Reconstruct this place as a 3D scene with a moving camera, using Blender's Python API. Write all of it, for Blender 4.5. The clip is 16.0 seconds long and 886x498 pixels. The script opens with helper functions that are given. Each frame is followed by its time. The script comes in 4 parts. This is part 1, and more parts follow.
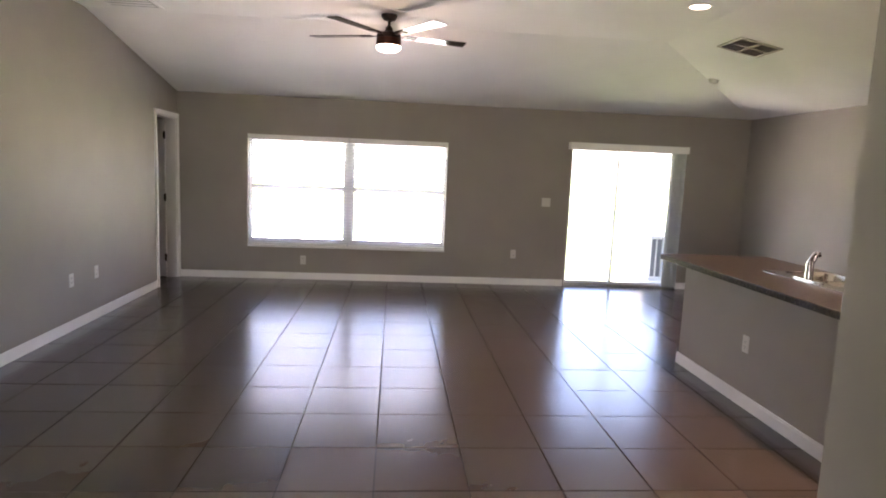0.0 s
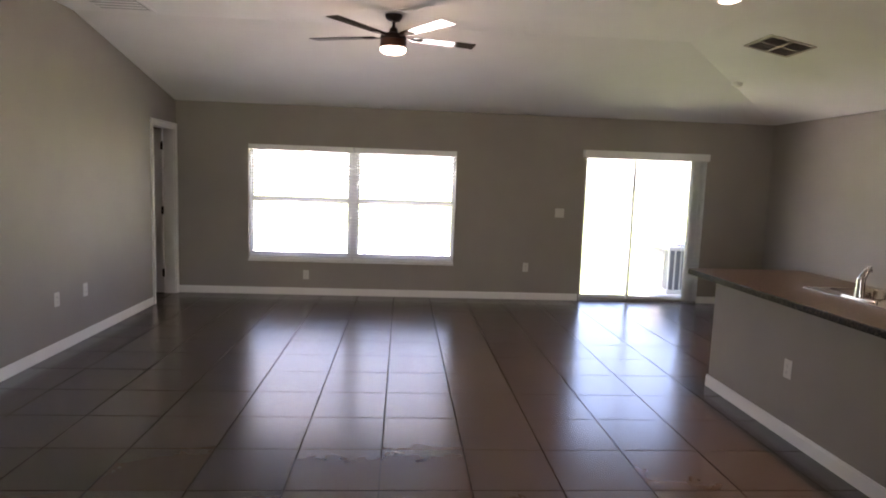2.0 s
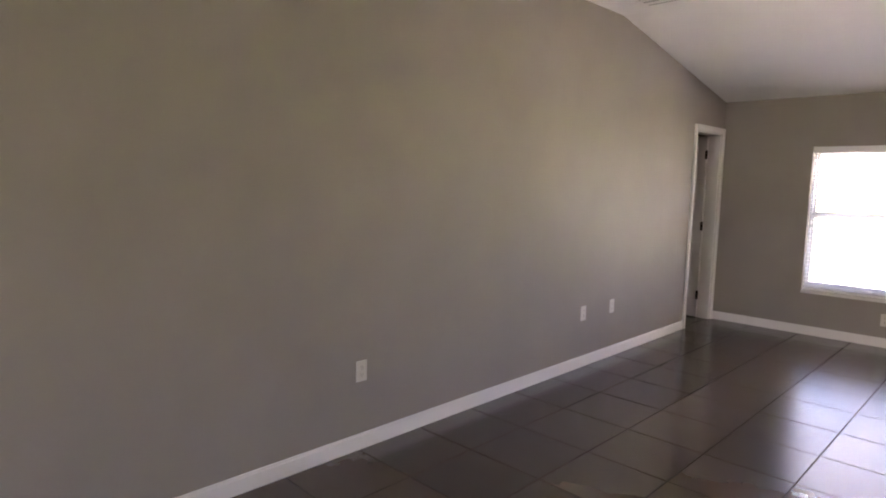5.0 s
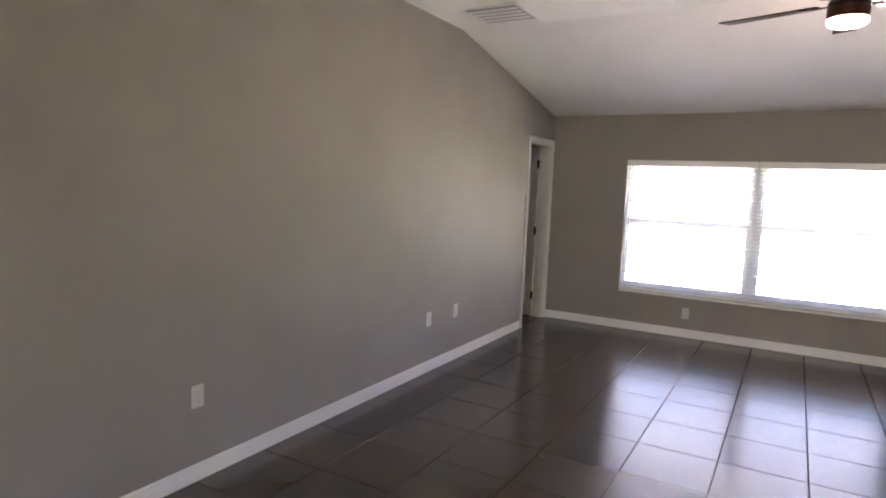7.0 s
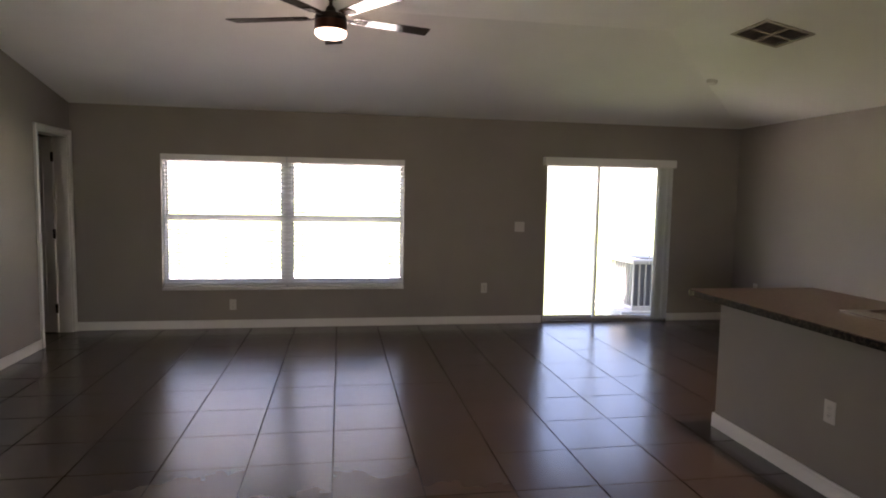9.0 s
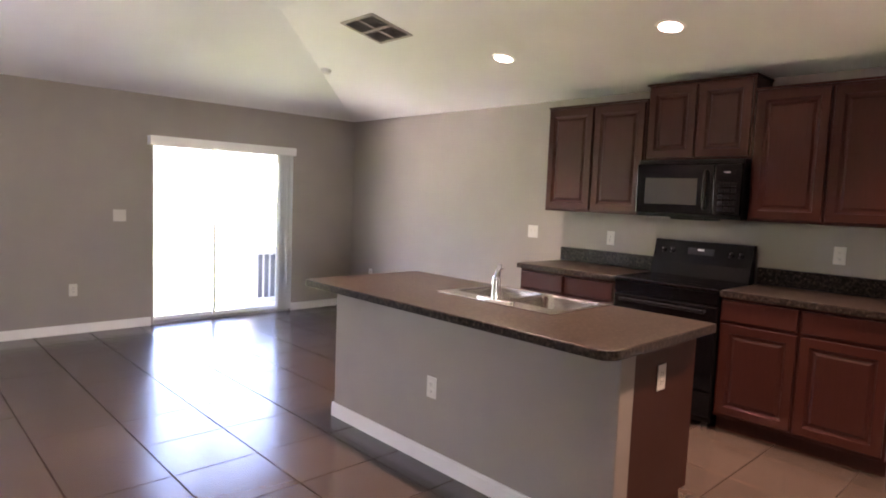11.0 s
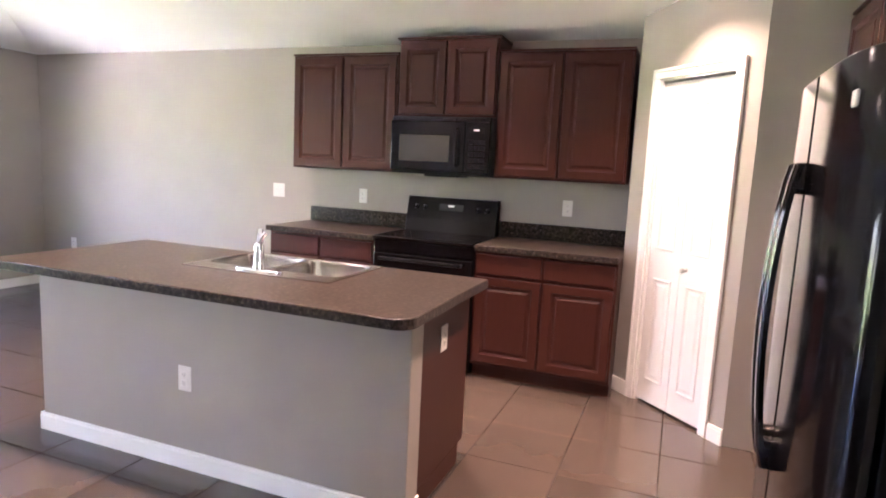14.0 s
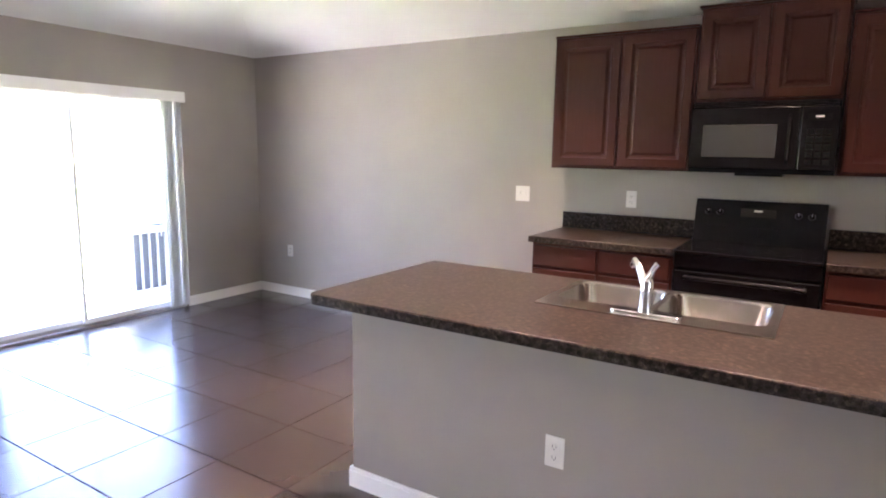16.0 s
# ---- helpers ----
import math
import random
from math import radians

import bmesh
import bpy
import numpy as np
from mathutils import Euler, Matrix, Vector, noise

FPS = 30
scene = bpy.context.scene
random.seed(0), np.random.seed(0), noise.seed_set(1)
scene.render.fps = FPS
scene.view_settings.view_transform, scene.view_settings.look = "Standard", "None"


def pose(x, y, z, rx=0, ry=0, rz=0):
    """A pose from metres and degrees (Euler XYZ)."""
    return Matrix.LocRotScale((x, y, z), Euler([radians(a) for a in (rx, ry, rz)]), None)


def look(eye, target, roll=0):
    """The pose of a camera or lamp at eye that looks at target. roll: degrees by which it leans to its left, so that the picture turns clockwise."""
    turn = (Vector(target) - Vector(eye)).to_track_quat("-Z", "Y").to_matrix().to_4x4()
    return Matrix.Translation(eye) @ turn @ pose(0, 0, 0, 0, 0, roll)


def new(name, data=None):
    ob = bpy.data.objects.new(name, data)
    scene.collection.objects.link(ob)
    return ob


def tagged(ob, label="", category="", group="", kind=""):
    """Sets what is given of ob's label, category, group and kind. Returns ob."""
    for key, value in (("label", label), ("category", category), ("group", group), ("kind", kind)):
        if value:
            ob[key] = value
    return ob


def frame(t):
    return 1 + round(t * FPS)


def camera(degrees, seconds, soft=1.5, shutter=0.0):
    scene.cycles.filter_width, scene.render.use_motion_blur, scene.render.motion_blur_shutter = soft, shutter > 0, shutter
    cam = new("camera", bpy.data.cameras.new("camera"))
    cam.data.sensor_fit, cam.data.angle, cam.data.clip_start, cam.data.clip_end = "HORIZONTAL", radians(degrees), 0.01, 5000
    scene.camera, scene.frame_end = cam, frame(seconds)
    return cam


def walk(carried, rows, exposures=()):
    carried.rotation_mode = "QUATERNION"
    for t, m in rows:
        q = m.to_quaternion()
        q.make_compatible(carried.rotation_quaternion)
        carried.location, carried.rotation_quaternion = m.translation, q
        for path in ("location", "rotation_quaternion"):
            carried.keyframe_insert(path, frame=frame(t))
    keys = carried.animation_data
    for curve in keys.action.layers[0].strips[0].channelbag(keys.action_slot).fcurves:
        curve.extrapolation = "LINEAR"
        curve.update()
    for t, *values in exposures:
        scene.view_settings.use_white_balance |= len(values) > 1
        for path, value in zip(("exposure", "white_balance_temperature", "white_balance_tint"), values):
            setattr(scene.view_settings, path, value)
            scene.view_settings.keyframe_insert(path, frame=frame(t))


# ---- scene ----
cam = camera(72.0, 16.0, soft=1.9)
PATH = [
    (0, (0.052, 1.439, 1.526), (0.219, 3.415, 1.268), 2.4),
    (0.5, (0.065, 1.464, 1.524), (0.206, 3.446, 1.296), 2.3),
    (1, (0.029, 1.491, 1.525), (0.17, 3.476, 1.324), 2.2),
    (1.5, (0.049, 1.589, 1.52), (0.203, 3.573, 1.32), 2.1),
    (2, (0.076, 1.796, 1.514), (0.214, 3.779, 1.29), 2.0),
    (2.5, (0.058, 2.027, 1.5), (0.143, 4.012, 1.271), 2.3),
    (3, (-0.031, 2.262, 1.524), (0.014, 4.247, 1.284), 2.3),
    (3.5, (-0.054, 2.504, 1.513), (-0.304, 4.474, 1.278), 2.1),
    (4, (-0.05, 2.627, 1.496), (-0.826, 4.455, 1.264), 2.4),
    (4.5, (-0.092, 2.673, 1.491), (-1.272, 4.27, 1.251), 1.7),
    (4.7, (-0.124, 2.66, 1.478), (-1.409, 4.175, 1.243), 1.4),
    (5.75, (-0.17, 2.66, 1.5), (-1.657, 3.985, 1.28), 1.6),
    (6.8, (-0.199, 2.644, 1.519), (-1.316, 4.291, 1.314), 1.8),
    (7, (-0.19, 2.681, 1.551), (-1.18, 4.406, 1.336), 2.2),
    (7.5, (-0.109, 2.725, 1.569), (-0.762, 4.603, 1.352), 2.1),
    (8, (-0.123, 2.743, 1.538), (-0.408, 4.712, 1.333), 2.1),
    (8.5, (-0.08, 2.683, 1.514), (-0.03, 4.673, 1.324), 1.1),
    (8.7, (-0.036, 2.672, 1.497), (0.136, 4.656, 1.317), 1.0),
    (10.8, (0.301, 2.885, 1.451), (1.536, 4.449, 1.277), 2.3),
    (11, (0.289, 2.943, 1.457), (1.659, 4.391, 1.287), 2.3),
    (11.5, (0.247, 2.996, 1.486), (1.897, 4.113, 1.31), 1.8),
    (12, (0.249, 3.058, 1.475), (2.053, 3.9, 1.287), 2.1),
    (12.5, (0.241, 3.098, 1.468), (2.12, 3.753, 1.269), 2.4),
    (13, (0.241, 3.112, 1.466), (2.153, 3.661, 1.26), 2.0),
    (13.5, (0.256, 3.148, 1.452), (2.168, 3.687, 1.215), 2.5),
    (14, (0.405, 3.282, 1.444), (2.255, 3.992, 1.174), 2.8),
    (14.5, (0.535, 3.511, 1.493), (2.24, 4.516, 1.207), 3.6),
    (15, (0.544, 3.919, 1.469), (2.151, 5.077, 1.193), 3.4),
    (15.5, (0.547, 4.25, 1.458), (2.124, 5.447, 1.17), 1.8),
    (16, (0.545, 4.569, 1.478), (2.218, 5.619, 1.162), 0.9),
]
EXPOSURES = [
    (0.0, 5.1, 6700, 32), (0.5, 5.05, 6700, 32), (1.5, 4.75, 6700, 32), (2.5, 4.5, 6950, 32), (3.0, 4.45, 7000, 32), (3.5, 4.15, 7150, 33),
    (4.0, 4.5, 7000, 33), (4.5, 5.15, 6850, 38), (4.7, 5.2, 6850, 38), (6.8, 5.15, 6600, 34), (7.5, 4.95, 6450, 32), (8.0, 4.55, 6800, 32),
    (8.5, 4.1, 7050, 32), (8.7, 3.85, 7050, 32), (10.8, 5.65, 6450, 37), (11.5, 6.0, 6400, 40), (12.5, 6.45, 6000, 37), (13.5, 6.4, 5900, 35),
    (14.0, 6.6, 5850, 35), (14.5, 6.4, 5850, 34), (15.0, 6.25, 5900, 34), (15.5, 6.25, 5950, 34), (16.0, 6.25, 5950, 34)]
walk(cam, [(t, look(eye, target, roll)) for t, eye, target, roll in PATH], EXPOSURES)

# plan, in metres
XL, XR, YF, YB = -2.71, 4.90, 9.575, -1.6      # left, right, far and back wall faces
ZW, ZC, SLOPE = 2.372, 2.82, 0.195                # ceiling at the walls, flat ceiling, pitch
RUN = (ZC - ZW) / SLOPE
TILE = 0.457

# ---- light ----
world = bpy.data.worlds.new("sky")
scene.world = world
world.use_nodes = True
wn = world.node_tree
wn.nodes.clear()
sky = wn.nodes.new("ShaderNodeTexSky")
sky.sky_type = 'NISHITA'
sky.sun_disc = False
sky.sun_elevation, sky.sun_rotation = radians(76), radians(225)
bg = wn.nodes.new("ShaderNodeBackground")
bg.inputs["Strength"].default_value = 0.055
wout = wn.nodes.new("ShaderNodeOutputWorld")
wn.links.new(sky.outputs[0], bg.inputs[0])
wn.links.new(bg.outputs[0], wout.inputs[0])

sun = new("sun", bpy.data.lights.new("sun", 'SUN'))
sun.data.energy, sun.data.angle, sun.data.color = 5.0, radians(0.5), (1.0, 0.95, 0.88)
sun.matrix_world = look((-2.5, -2.5, 14), (0, 0, 0))


# added fill lamp behind the camera, tinted like daylight off a lawn
ob = new("added_fill_lamp", bpy.data.lights.new("added_fill_lamp", 'AREA'))
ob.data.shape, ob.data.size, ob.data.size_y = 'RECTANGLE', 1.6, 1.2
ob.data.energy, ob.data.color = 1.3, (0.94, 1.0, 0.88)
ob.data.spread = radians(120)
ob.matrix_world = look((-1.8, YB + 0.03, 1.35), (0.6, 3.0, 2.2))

# ---- materials ----
def material(name, colour=(0.8, 0.8, 0.8), rough=0.5, metal=0.0, spec=0.5):
    m = bpy.data.materials.new(name)
    m.use_nodes = True
    b = m.node_tree.nodes["Principled BSDF"]
    b.inputs["Base Color"].default_value = (*colour, 1)
    b.inputs["Roughness"].default_value = rough
    b.inputs["Metallic"].default_value = metal
    b.inputs["Specular IOR Level"].default_value = spec
    return m


def node(m, kind, **values):
    n = m.node_tree.nodes.new(kind)
    for k, v in values.items():
        n.inputs[k].default_value = v
    return n


def link(m, a, b):
    m.node_tree.links.new(a, b)


def coords(m, scale=(1, 1, 1)):
    tc = m.node_tree.nodes.new("ShaderNodeTexCoord")
    mp = m.node_tree.nodes.new("ShaderNodeMapping")
    mp.inputs["Scale"].default_value = scale
    link(m, tc.outputs["Object"], mp.inputs["Vector"])
    return mp.outputs["Vector"]


def ramp(m, source, stops):
    r = m.node_tree.nodes.new("ShaderNodeValToRGB")
    while len(r.color_ramp.elements) < len(stops):
        r.color_ramp.elements.new(0.5)
    for e, (p, c) in zip(r.color_ramp.elements, stops):
        e.position, e.color = p, (*c, 1)
    link(m, source, r.inputs[0])
    return r.outputs["Color"]


def bump(m, height, strength, distance):
    b = m.node_tree.nodes.new("ShaderNodeBump")
    b.inputs["Strength"].default_value, b.inputs["Distance"].default_value = strength, distance
    link(m, height, b.inputs["Height"])
    link(m, b.outputs["Normal"], m.node_tree.nodes["Principled BSDF"].inputs["Normal"])


def bsdf(m, socket):
    return m.node_tree.nodes["Principled BSDF"].inputs[socket]


def mix(m, kind, fac, a, b):
    n = m.node_tree.nodes.new("ShaderNodeMix")
    n.data_type, n.blend_type = 'RGBA', kind
    for sock, v in ((n.inputs[0], fac), (n.inputs[6], a), (n.inputs[7], b)):
        if hasattr(v, "is_linked"):
            link(m, v, sock)
        elif isinstance(v, (int, float)):
            sock.default_value = v
        else:
            sock.default_value = (*v, 1)
    return n.outputs[2]


def painted(name, colour, rough, grain, depth, vary=0.06):
    """Rolled paint: fine orange peel and a slow drift of tone."""
    m = material(name, colour, rough)
    v = coords(m)
    slow = node(m, "ShaderNodeTexNoise", Scale=1.3, Detail=3.0)
    link(m, v, slow.inputs["Vector"])
    c = [tuple(min(1, k * f) for k in colour) for f in (1 - vary, 1 + vary)]
    link(m, ramp(m, slow.outputs["Fac"], [(0.3, c[0]), (0.7, c[1])]), bsdf(m, "Base Color"))
    fine = node(m, "ShaderNodeTexNoise", Scale=grain, Detail=4.0, Roughness=0.6)
    link(m, v, fine.inputs["Vector"])
    bump(m, fine.outputs["Fac"], 0.25, depth)
    return m


WALL = painted("greige_wall_paint", (0.322, 0.292, 0.260), 0.62, 140, 0.002)
CEIL = painted("knockdown_ceiling_paint", (0.85, 0.845, 0.82), 0.8, 38, 0.004, 0.03)
TRIM = painted("white_trim_paint", (0.82, 0.81, 0.79), 0.38, 60, 0.0006, 0.02)
DOORW = painted("white_door_paint", (0.74, 0.73, 0.72), 0.34, 90, 0.0006, 0.02)
PLATE = material("white_plastic", (0.66, 0.64, 0.60), 0.35)
SLOT = material("dark_slot", (0.03, 0.03, 0.03), 0.6)
BLIND = painted("white_blind_vinyl", (0.86, 0.86, 0.84), 0.45, 30, 0.0004, 0.02)
VANE = painted("translucent_white_vane", (0.80, 0.80, 0.79), 0.45, 30, 0.0004, 0.02)
_t = node(VANE, "ShaderNodeBsdfTranslucent", Color=(0.80, 0.80, 0.78, 1))
_m = node(VANE, "ShaderNodeMixShader", Fac=0.5)
link(VANE, VANE.node_tree.nodes["Principled BSDF"].outputs[0], _m.inputs[1])
link(VANE, _t.outputs[0], _m.inputs[2])
link(VANE, _m.outputs[0], VANE.node_tree.nodes["Material Output"].inputs["Surface"])
# wide window's frame colour, a step darker than the white vinyl below
FRAMEG = painted("grey_window_frame", (0.70, 0.71, 0.72), 0.4, 50, 0.0003, 0.04)
VINYL = painted("white_window_vinyl", (0.83, 0.83, 0.83), 0.35, 50, 0.0003, 0.02)
BLACK = material("black_gloss_enamel", (0.005, 0.005, 0.006), 0.12, 0.0, 0.26)
BLACKM = material("black_satin_plastic", (0.006, 0.006, 0.007), 0.28, 0.0, 0.16)
GLASSK = material("black_ceramic_glass", (0.004, 0.004, 0.005), 0.06)
GREYGL = material("grey_screened_glass", (0.035, 0.038, 0.038), 0.22)
CHROME = material("polished_chrome", (0.78, 0.79, 0.80), 0.12, 1.0)
NICKEL = material("satin_nickel", (0.55, 0.53, 0.50), 0.32, 1.0)
BRONZE = material("oil_rubbed_bronze", (0.035, 0.024, 0.018), 0.38, 0.7)
COPPER = material("brushed_bronze_motor", (0.10, 0.045, 0.03), 0.3, 0.8)
PRINT = material("pale_print", (0.6, 0.6, 0.6), 0.5)
CONCRETE = painted("broom_finished_concrete", (0.70, 0.68, 0.63), 0.9, 70, 0.003, 0.12)
COIL = material("dark_condenser_coil", (0.16, 0.17, 0.19), 0.6, 0.2)
ACGREY = painted("condenser_grey_paint", (0.50, 0.51, 0.50), 0.5, 60, 0.001, 0.08)
SHINGLE = painted("grey_roof_shingle", (0.16, 0.15, 0.14), 0.95, 30, 0.005, 0.2)

STEEL = material("brushed_stainless", (0.50, 0.47, 0.44), 0.2, 1.0)
_v = coords(STEEL, (4, 240, 4))
_n = node(STEEL, "ShaderNodeTexNoise", Scale=3.0, Detail=3.0)
link(STEEL, _v, _n.inputs["Vector"])
bump(STEEL, _n.outputs["Fac"], 0.12, 0.0006)

GLASS = material("clear_glass", (1, 1, 1), 0.0)
bsdf(GLASS, "Transmission Weight").default_value = 1.0
bsdf(GLASS, "IOR").default_value = 1.1

LIT = material("lit_lamp_lens", (1, 1, 1), 0.5)
bsdf(LIT, "Emission Color").default_value = (1.0, 0.80, 0.58, 1)
bsdf(LIT, "Emission Strength").default_value = 0.42


def wood(name, dark, mid, light, rough):
    m = material(name, mid, rough)
    v = coords(m, (60, 60, 3.0))
    n = node(m, "ShaderNodeTexNoise", Scale=2.0, Detail=6.0, Roughness=0.62, Distortion=0.6)
    link(m, v, n.inputs["Vector"])
    grain = ramp(m, n.outputs["Fac"], [(0.25, dark), (0.5, mid), (0.8, light)])
    oi = m.node_tree.nodes.new("ShaderNodeObjectInfo")
    tone = ramp(m, oi.outputs["Random"], [(0.0, (0.86, 0.86, 0.86)), (1.0, (1.12, 1.08, 1.05))])
    link(m, mix(m, 'MULTIPLY', 1.0, grain, tone), bsdf(m, "Base Color"))
    bump(m, n.outputs["Fac"], 0.15, 0.0008)
    bsdf(m, "Coat Weight").default_value = 0.06
    bsdf(m, "Coat Roughness").default_value = 0.25
    return m


CHERRY = wood("dark_cherry_stained_wood", (0.044, 0.0132, 0.0094), (0.051, 0.0155, 0.0110), (0.058, 0.0178, 0.0126), 0.38)
bsdf(CHERRY, "Specular IOR Level").default_value = 0.22
bsdf(CHERRY, "Coat Weight").default_value = 0.0
BLADE = wood("dark_fan_blade_wood", (0.012, 0.009, 0.007), (0.022, 0.015, 0.011), (0.035, 0.024, 0.016), 0.1)
bsdf(BLADE, "Specular IOR Level").default_value = 0.55
bsdf(BLADE, "Coat Weight").default_value = 0.0

# speckled brown-grey laminate
COUNTER = material("speckled_granite_laminate", (0.1, 0.09, 0.08), 0.28, 0.0, 0.16)
_v = coords(COUNTER)
_a = node(COUNTER, "ShaderNodeTexVoronoi", Scale=85.0)
_b = node(COUNTER, "ShaderNodeTexNoise", Scale=48.0, Detail=6.0, Roughness=0.7)
_c = node(COUNTER, "ShaderNodeTexNoise", Scale=6.0, Detail=3.0)
for _k in (_a, _b, _c):
    link(COUNTER, _v, _k.inputs["Vector"])
_s = ramp(COUNTER, _b.outputs["Fac"], [(0.34, (0.012, 0.0095, 0.0085)), (0.45, (0.025, 0.020, 0.0175)), (0.54, (0.040, 0.033, 0.029)), (0.66, (0.078, 0.067, 0.058))])
_f = ramp(COUNTER, _a.outputs["Color"], [(0.1, (0.45, 0.42, 0.40)), (0.55, (1.0, 1.0, 1.0)), (0.9, (1.7, 1.55, 1.4))])
_d = ramp(COUNTER, _c.outputs["Fac"], [(0.3, (0.85, 0.85, 0.85)), (0.7, (1.1, 1.08, 1.06))])
link(COUNTER, mix(COUNTER, 'MULTIPLY', 1.0, mix(COUNTER, 'MULTIPLY', 1.0, _s, _f), _d), bsdf(COUNTER, "Base Color"))
bump(COUNTER, _b.outputs["Fac"], 0.05, 0.0005)

# mottled brown-grey ceramic floor tile
TILEM = material("mottled_ceramic_tile", (0.2, 0.17, 0.14), 0.22)
_tc = TILEM.node_tree.nodes.new("ShaderNodeTexCoord")
_geo = TILEM.node_tree.nodes.new("ShaderNodeNewGeometry")
_oi = TILEM.node_tree.nodes.new("ShaderNodeObjectInfo")
_off = TILEM.node_tree.nodes.new("ShaderNodeVectorMath")
_off.operation = 'MULTIPLY_ADD'
_off.inputs[1].default_value = (1, 1, 1)
_mul = TILEM.node_tree.nodes.new("ShaderNodeMath")
_mul.operation = 'MULTIPLY'
_mul.inputs[1].default_value = 40.0
link(TILEM, _oi.outputs["Random"], _mul.inputs[0])
link(TILEM, _geo.outputs["Position"], _off.inputs[0])
link(TILEM, _mul.outputs[0], _off.inputs[2])
_n1 = node(TILEM, "ShaderNodeTexNoise", Scale=5.0, Detail=4.0, Roughness=0.6)
link(TILEM, _off.outputs[0], _n1.inputs["Vector"])
_c3 = ramp(TILEM, _oi.outputs["Random"], [(0.0, (0.062, 0.047, 0.037)), (1.0, (0.088, 0.066, 0.052))])
_c1 = ramp(TILEM, _n1.outputs["Fac"], [(0.0, (0.94, 0.94, 0.94)), (1.0, (1.06, 1.06, 1.06))])
link(TILEM, mix(TILEM, 'MULTIPLY', 1.0, _c3, _c1), bsdf(TILEM, "Base Color"))
_r = node(TILEM, "ShaderNodeMapRange")
link(TILEM, _n1.outputs["Fac"], _r.inputs["Value"])
_r.inputs["To Min"].default_value, _r.inputs["To Max"].default_value = 0.17, 0.29
link(TILEM, _r.outputs[0], bsdf(TILEM, "Roughness"))
bsdf(TILEM, "Specular IOR Level").default_value = 1.0
GROUT = painted("brown_grout", (0.040, 0.031, 0.025), 0.85, 160, 0.002, 0.2)
bsdf(GROUT, "Specular IOR Level").default_value = 0.1

GRASSM = material("mown_lawn", (0.09, 0.14, 0.04), 0.95)
_v = coords(GRASSM)
_n = node(GRASSM, "ShaderNodeTexNoise", Scale=2.2, Detail=8.0, Roughness=0.75)
link(GRASSM, _v, _n.inputs["Vector"])
link(GRASSM, ramp(GRASSM, _n.outputs["Fac"], [(0.3, (0.075, 0.105, 0.032)), (0.55, (0.11, 0.145, 0.05)), (0.75, (0.15, 0.18, 0.075))]), bsdf(GRASSM, "Base Color"))
bump(GRASSM, _n.outputs["Fac"], 0.8, 0.03)


# ---- building helpers ----
def box(bm, x0, x1, y0, y1, z0, z1, bevel=0.0, seg=2):
    r = bmesh.ops.create_cube(bm, size=1.0, matrix=Matrix.Translation(((x0 + x1) / 2, (y0 + y1) / 2, (z0 + z1) / 2)) @ Matrix.Diagonal((x1 - x0, y1 - y0, z1 - z0, 1)))
    if bevel > 0:
        edges = {e for v in r["verts"] for e in v.link_edges}
        bmesh.ops.bevel(bm, geom=list(edges), offset=bevel, segments=seg, affect='EDGES', profile=0.5)
    return bm


def boxes(*dims, bevel=0.0, seg=2):
    bm = bmesh.new()
    for d in dims:
        box(bm, *d, bevel=bevel, seg=seg)
    return bm


def tube(bm, x, y, z0, z1, r0, r1=None, n=24, axis='Z', cap=True):
    """A cone or cylinder along an axis; x, y are its two cross coordinates."""
    r1 = r0 if r1 is None else r1
    m = Matrix.Translation((0, 0, (z0 + z1) / 2))
    turn = {'Z': Matrix.Translation((x, y, 0)), 'X': Matrix.Translation((0, x, y)) @ Matrix.Rotation(radians(90), 4, 'Y'),
            'Y': Matrix.Translation((x, 0, y)) @ Matrix.Rotation(radians(-90), 4, 'X')}[axis]
    bmesh.ops.create_cone(bm, cap_ends=cap, segments=n, radius1=r0, radius2=r1, depth=z1 - z0, matrix=turn @ m)
    return bm


def lathe(profile, n=32, x=0.0, y=0.0):
    """A turned body from (radius, height) pairs."""
    bm = bmesh.new()
    rings = []
    for r, z in profile:
        rings.append([bm.verts.new((x + r * math.cos(2 * math.pi * k / n), y + r * math.sin(2 * math.pi * k / n), z)) for k in range(n)])
    for a, b in zip(rings, rings[1:]):
        for k in range(n):
            bm.faces.new((a[k], a[(k + 1) % n], b[(k + 1) % n], b[k]))
    for ring in (rings[0], rings[-1]):
        bm.faces.new(ring)
    bmesh.ops.recalc_face_normals(bm, faces=bm.faces)
    return bm


def sweep(points, radius, n=12):
    """A round bar along a line of points; radius may be a list."""
    bm = bmesh.new()
    pts = [Vector(p) for p in points]
    rad = radius if isinstance(radius, (list, tuple)) else [radius] * len(pts)
    rings = []
    for i, p in enumerate(pts):
        d = (pts[min(i + 1, len(pts) - 1)] - pts[max(i - 1, 0)]).normalized()
        side = d.cross(Vector((0.13, 0.31, 0.94))).normalized()
        up = side.cross(d)
        rings.append([bm.verts.new(p + rad[i] * (math.cos(2 * math.pi * k / n) * side + math.sin(2 * math.pi * k / n) * up)) for k in range(n)])
    for a, b in zip(rings, rings[1:]):
        for k in range(n):
            bm.faces.new((a[k], a[(k + 1) % n], b[(k + 1) % n], b[k]))
    bm.faces.new(rings[0])
    bm.faces.new(rings[-1])
    bmesh.ops.recalc_face_normals(bm, faces=bm.faces)
    return bm


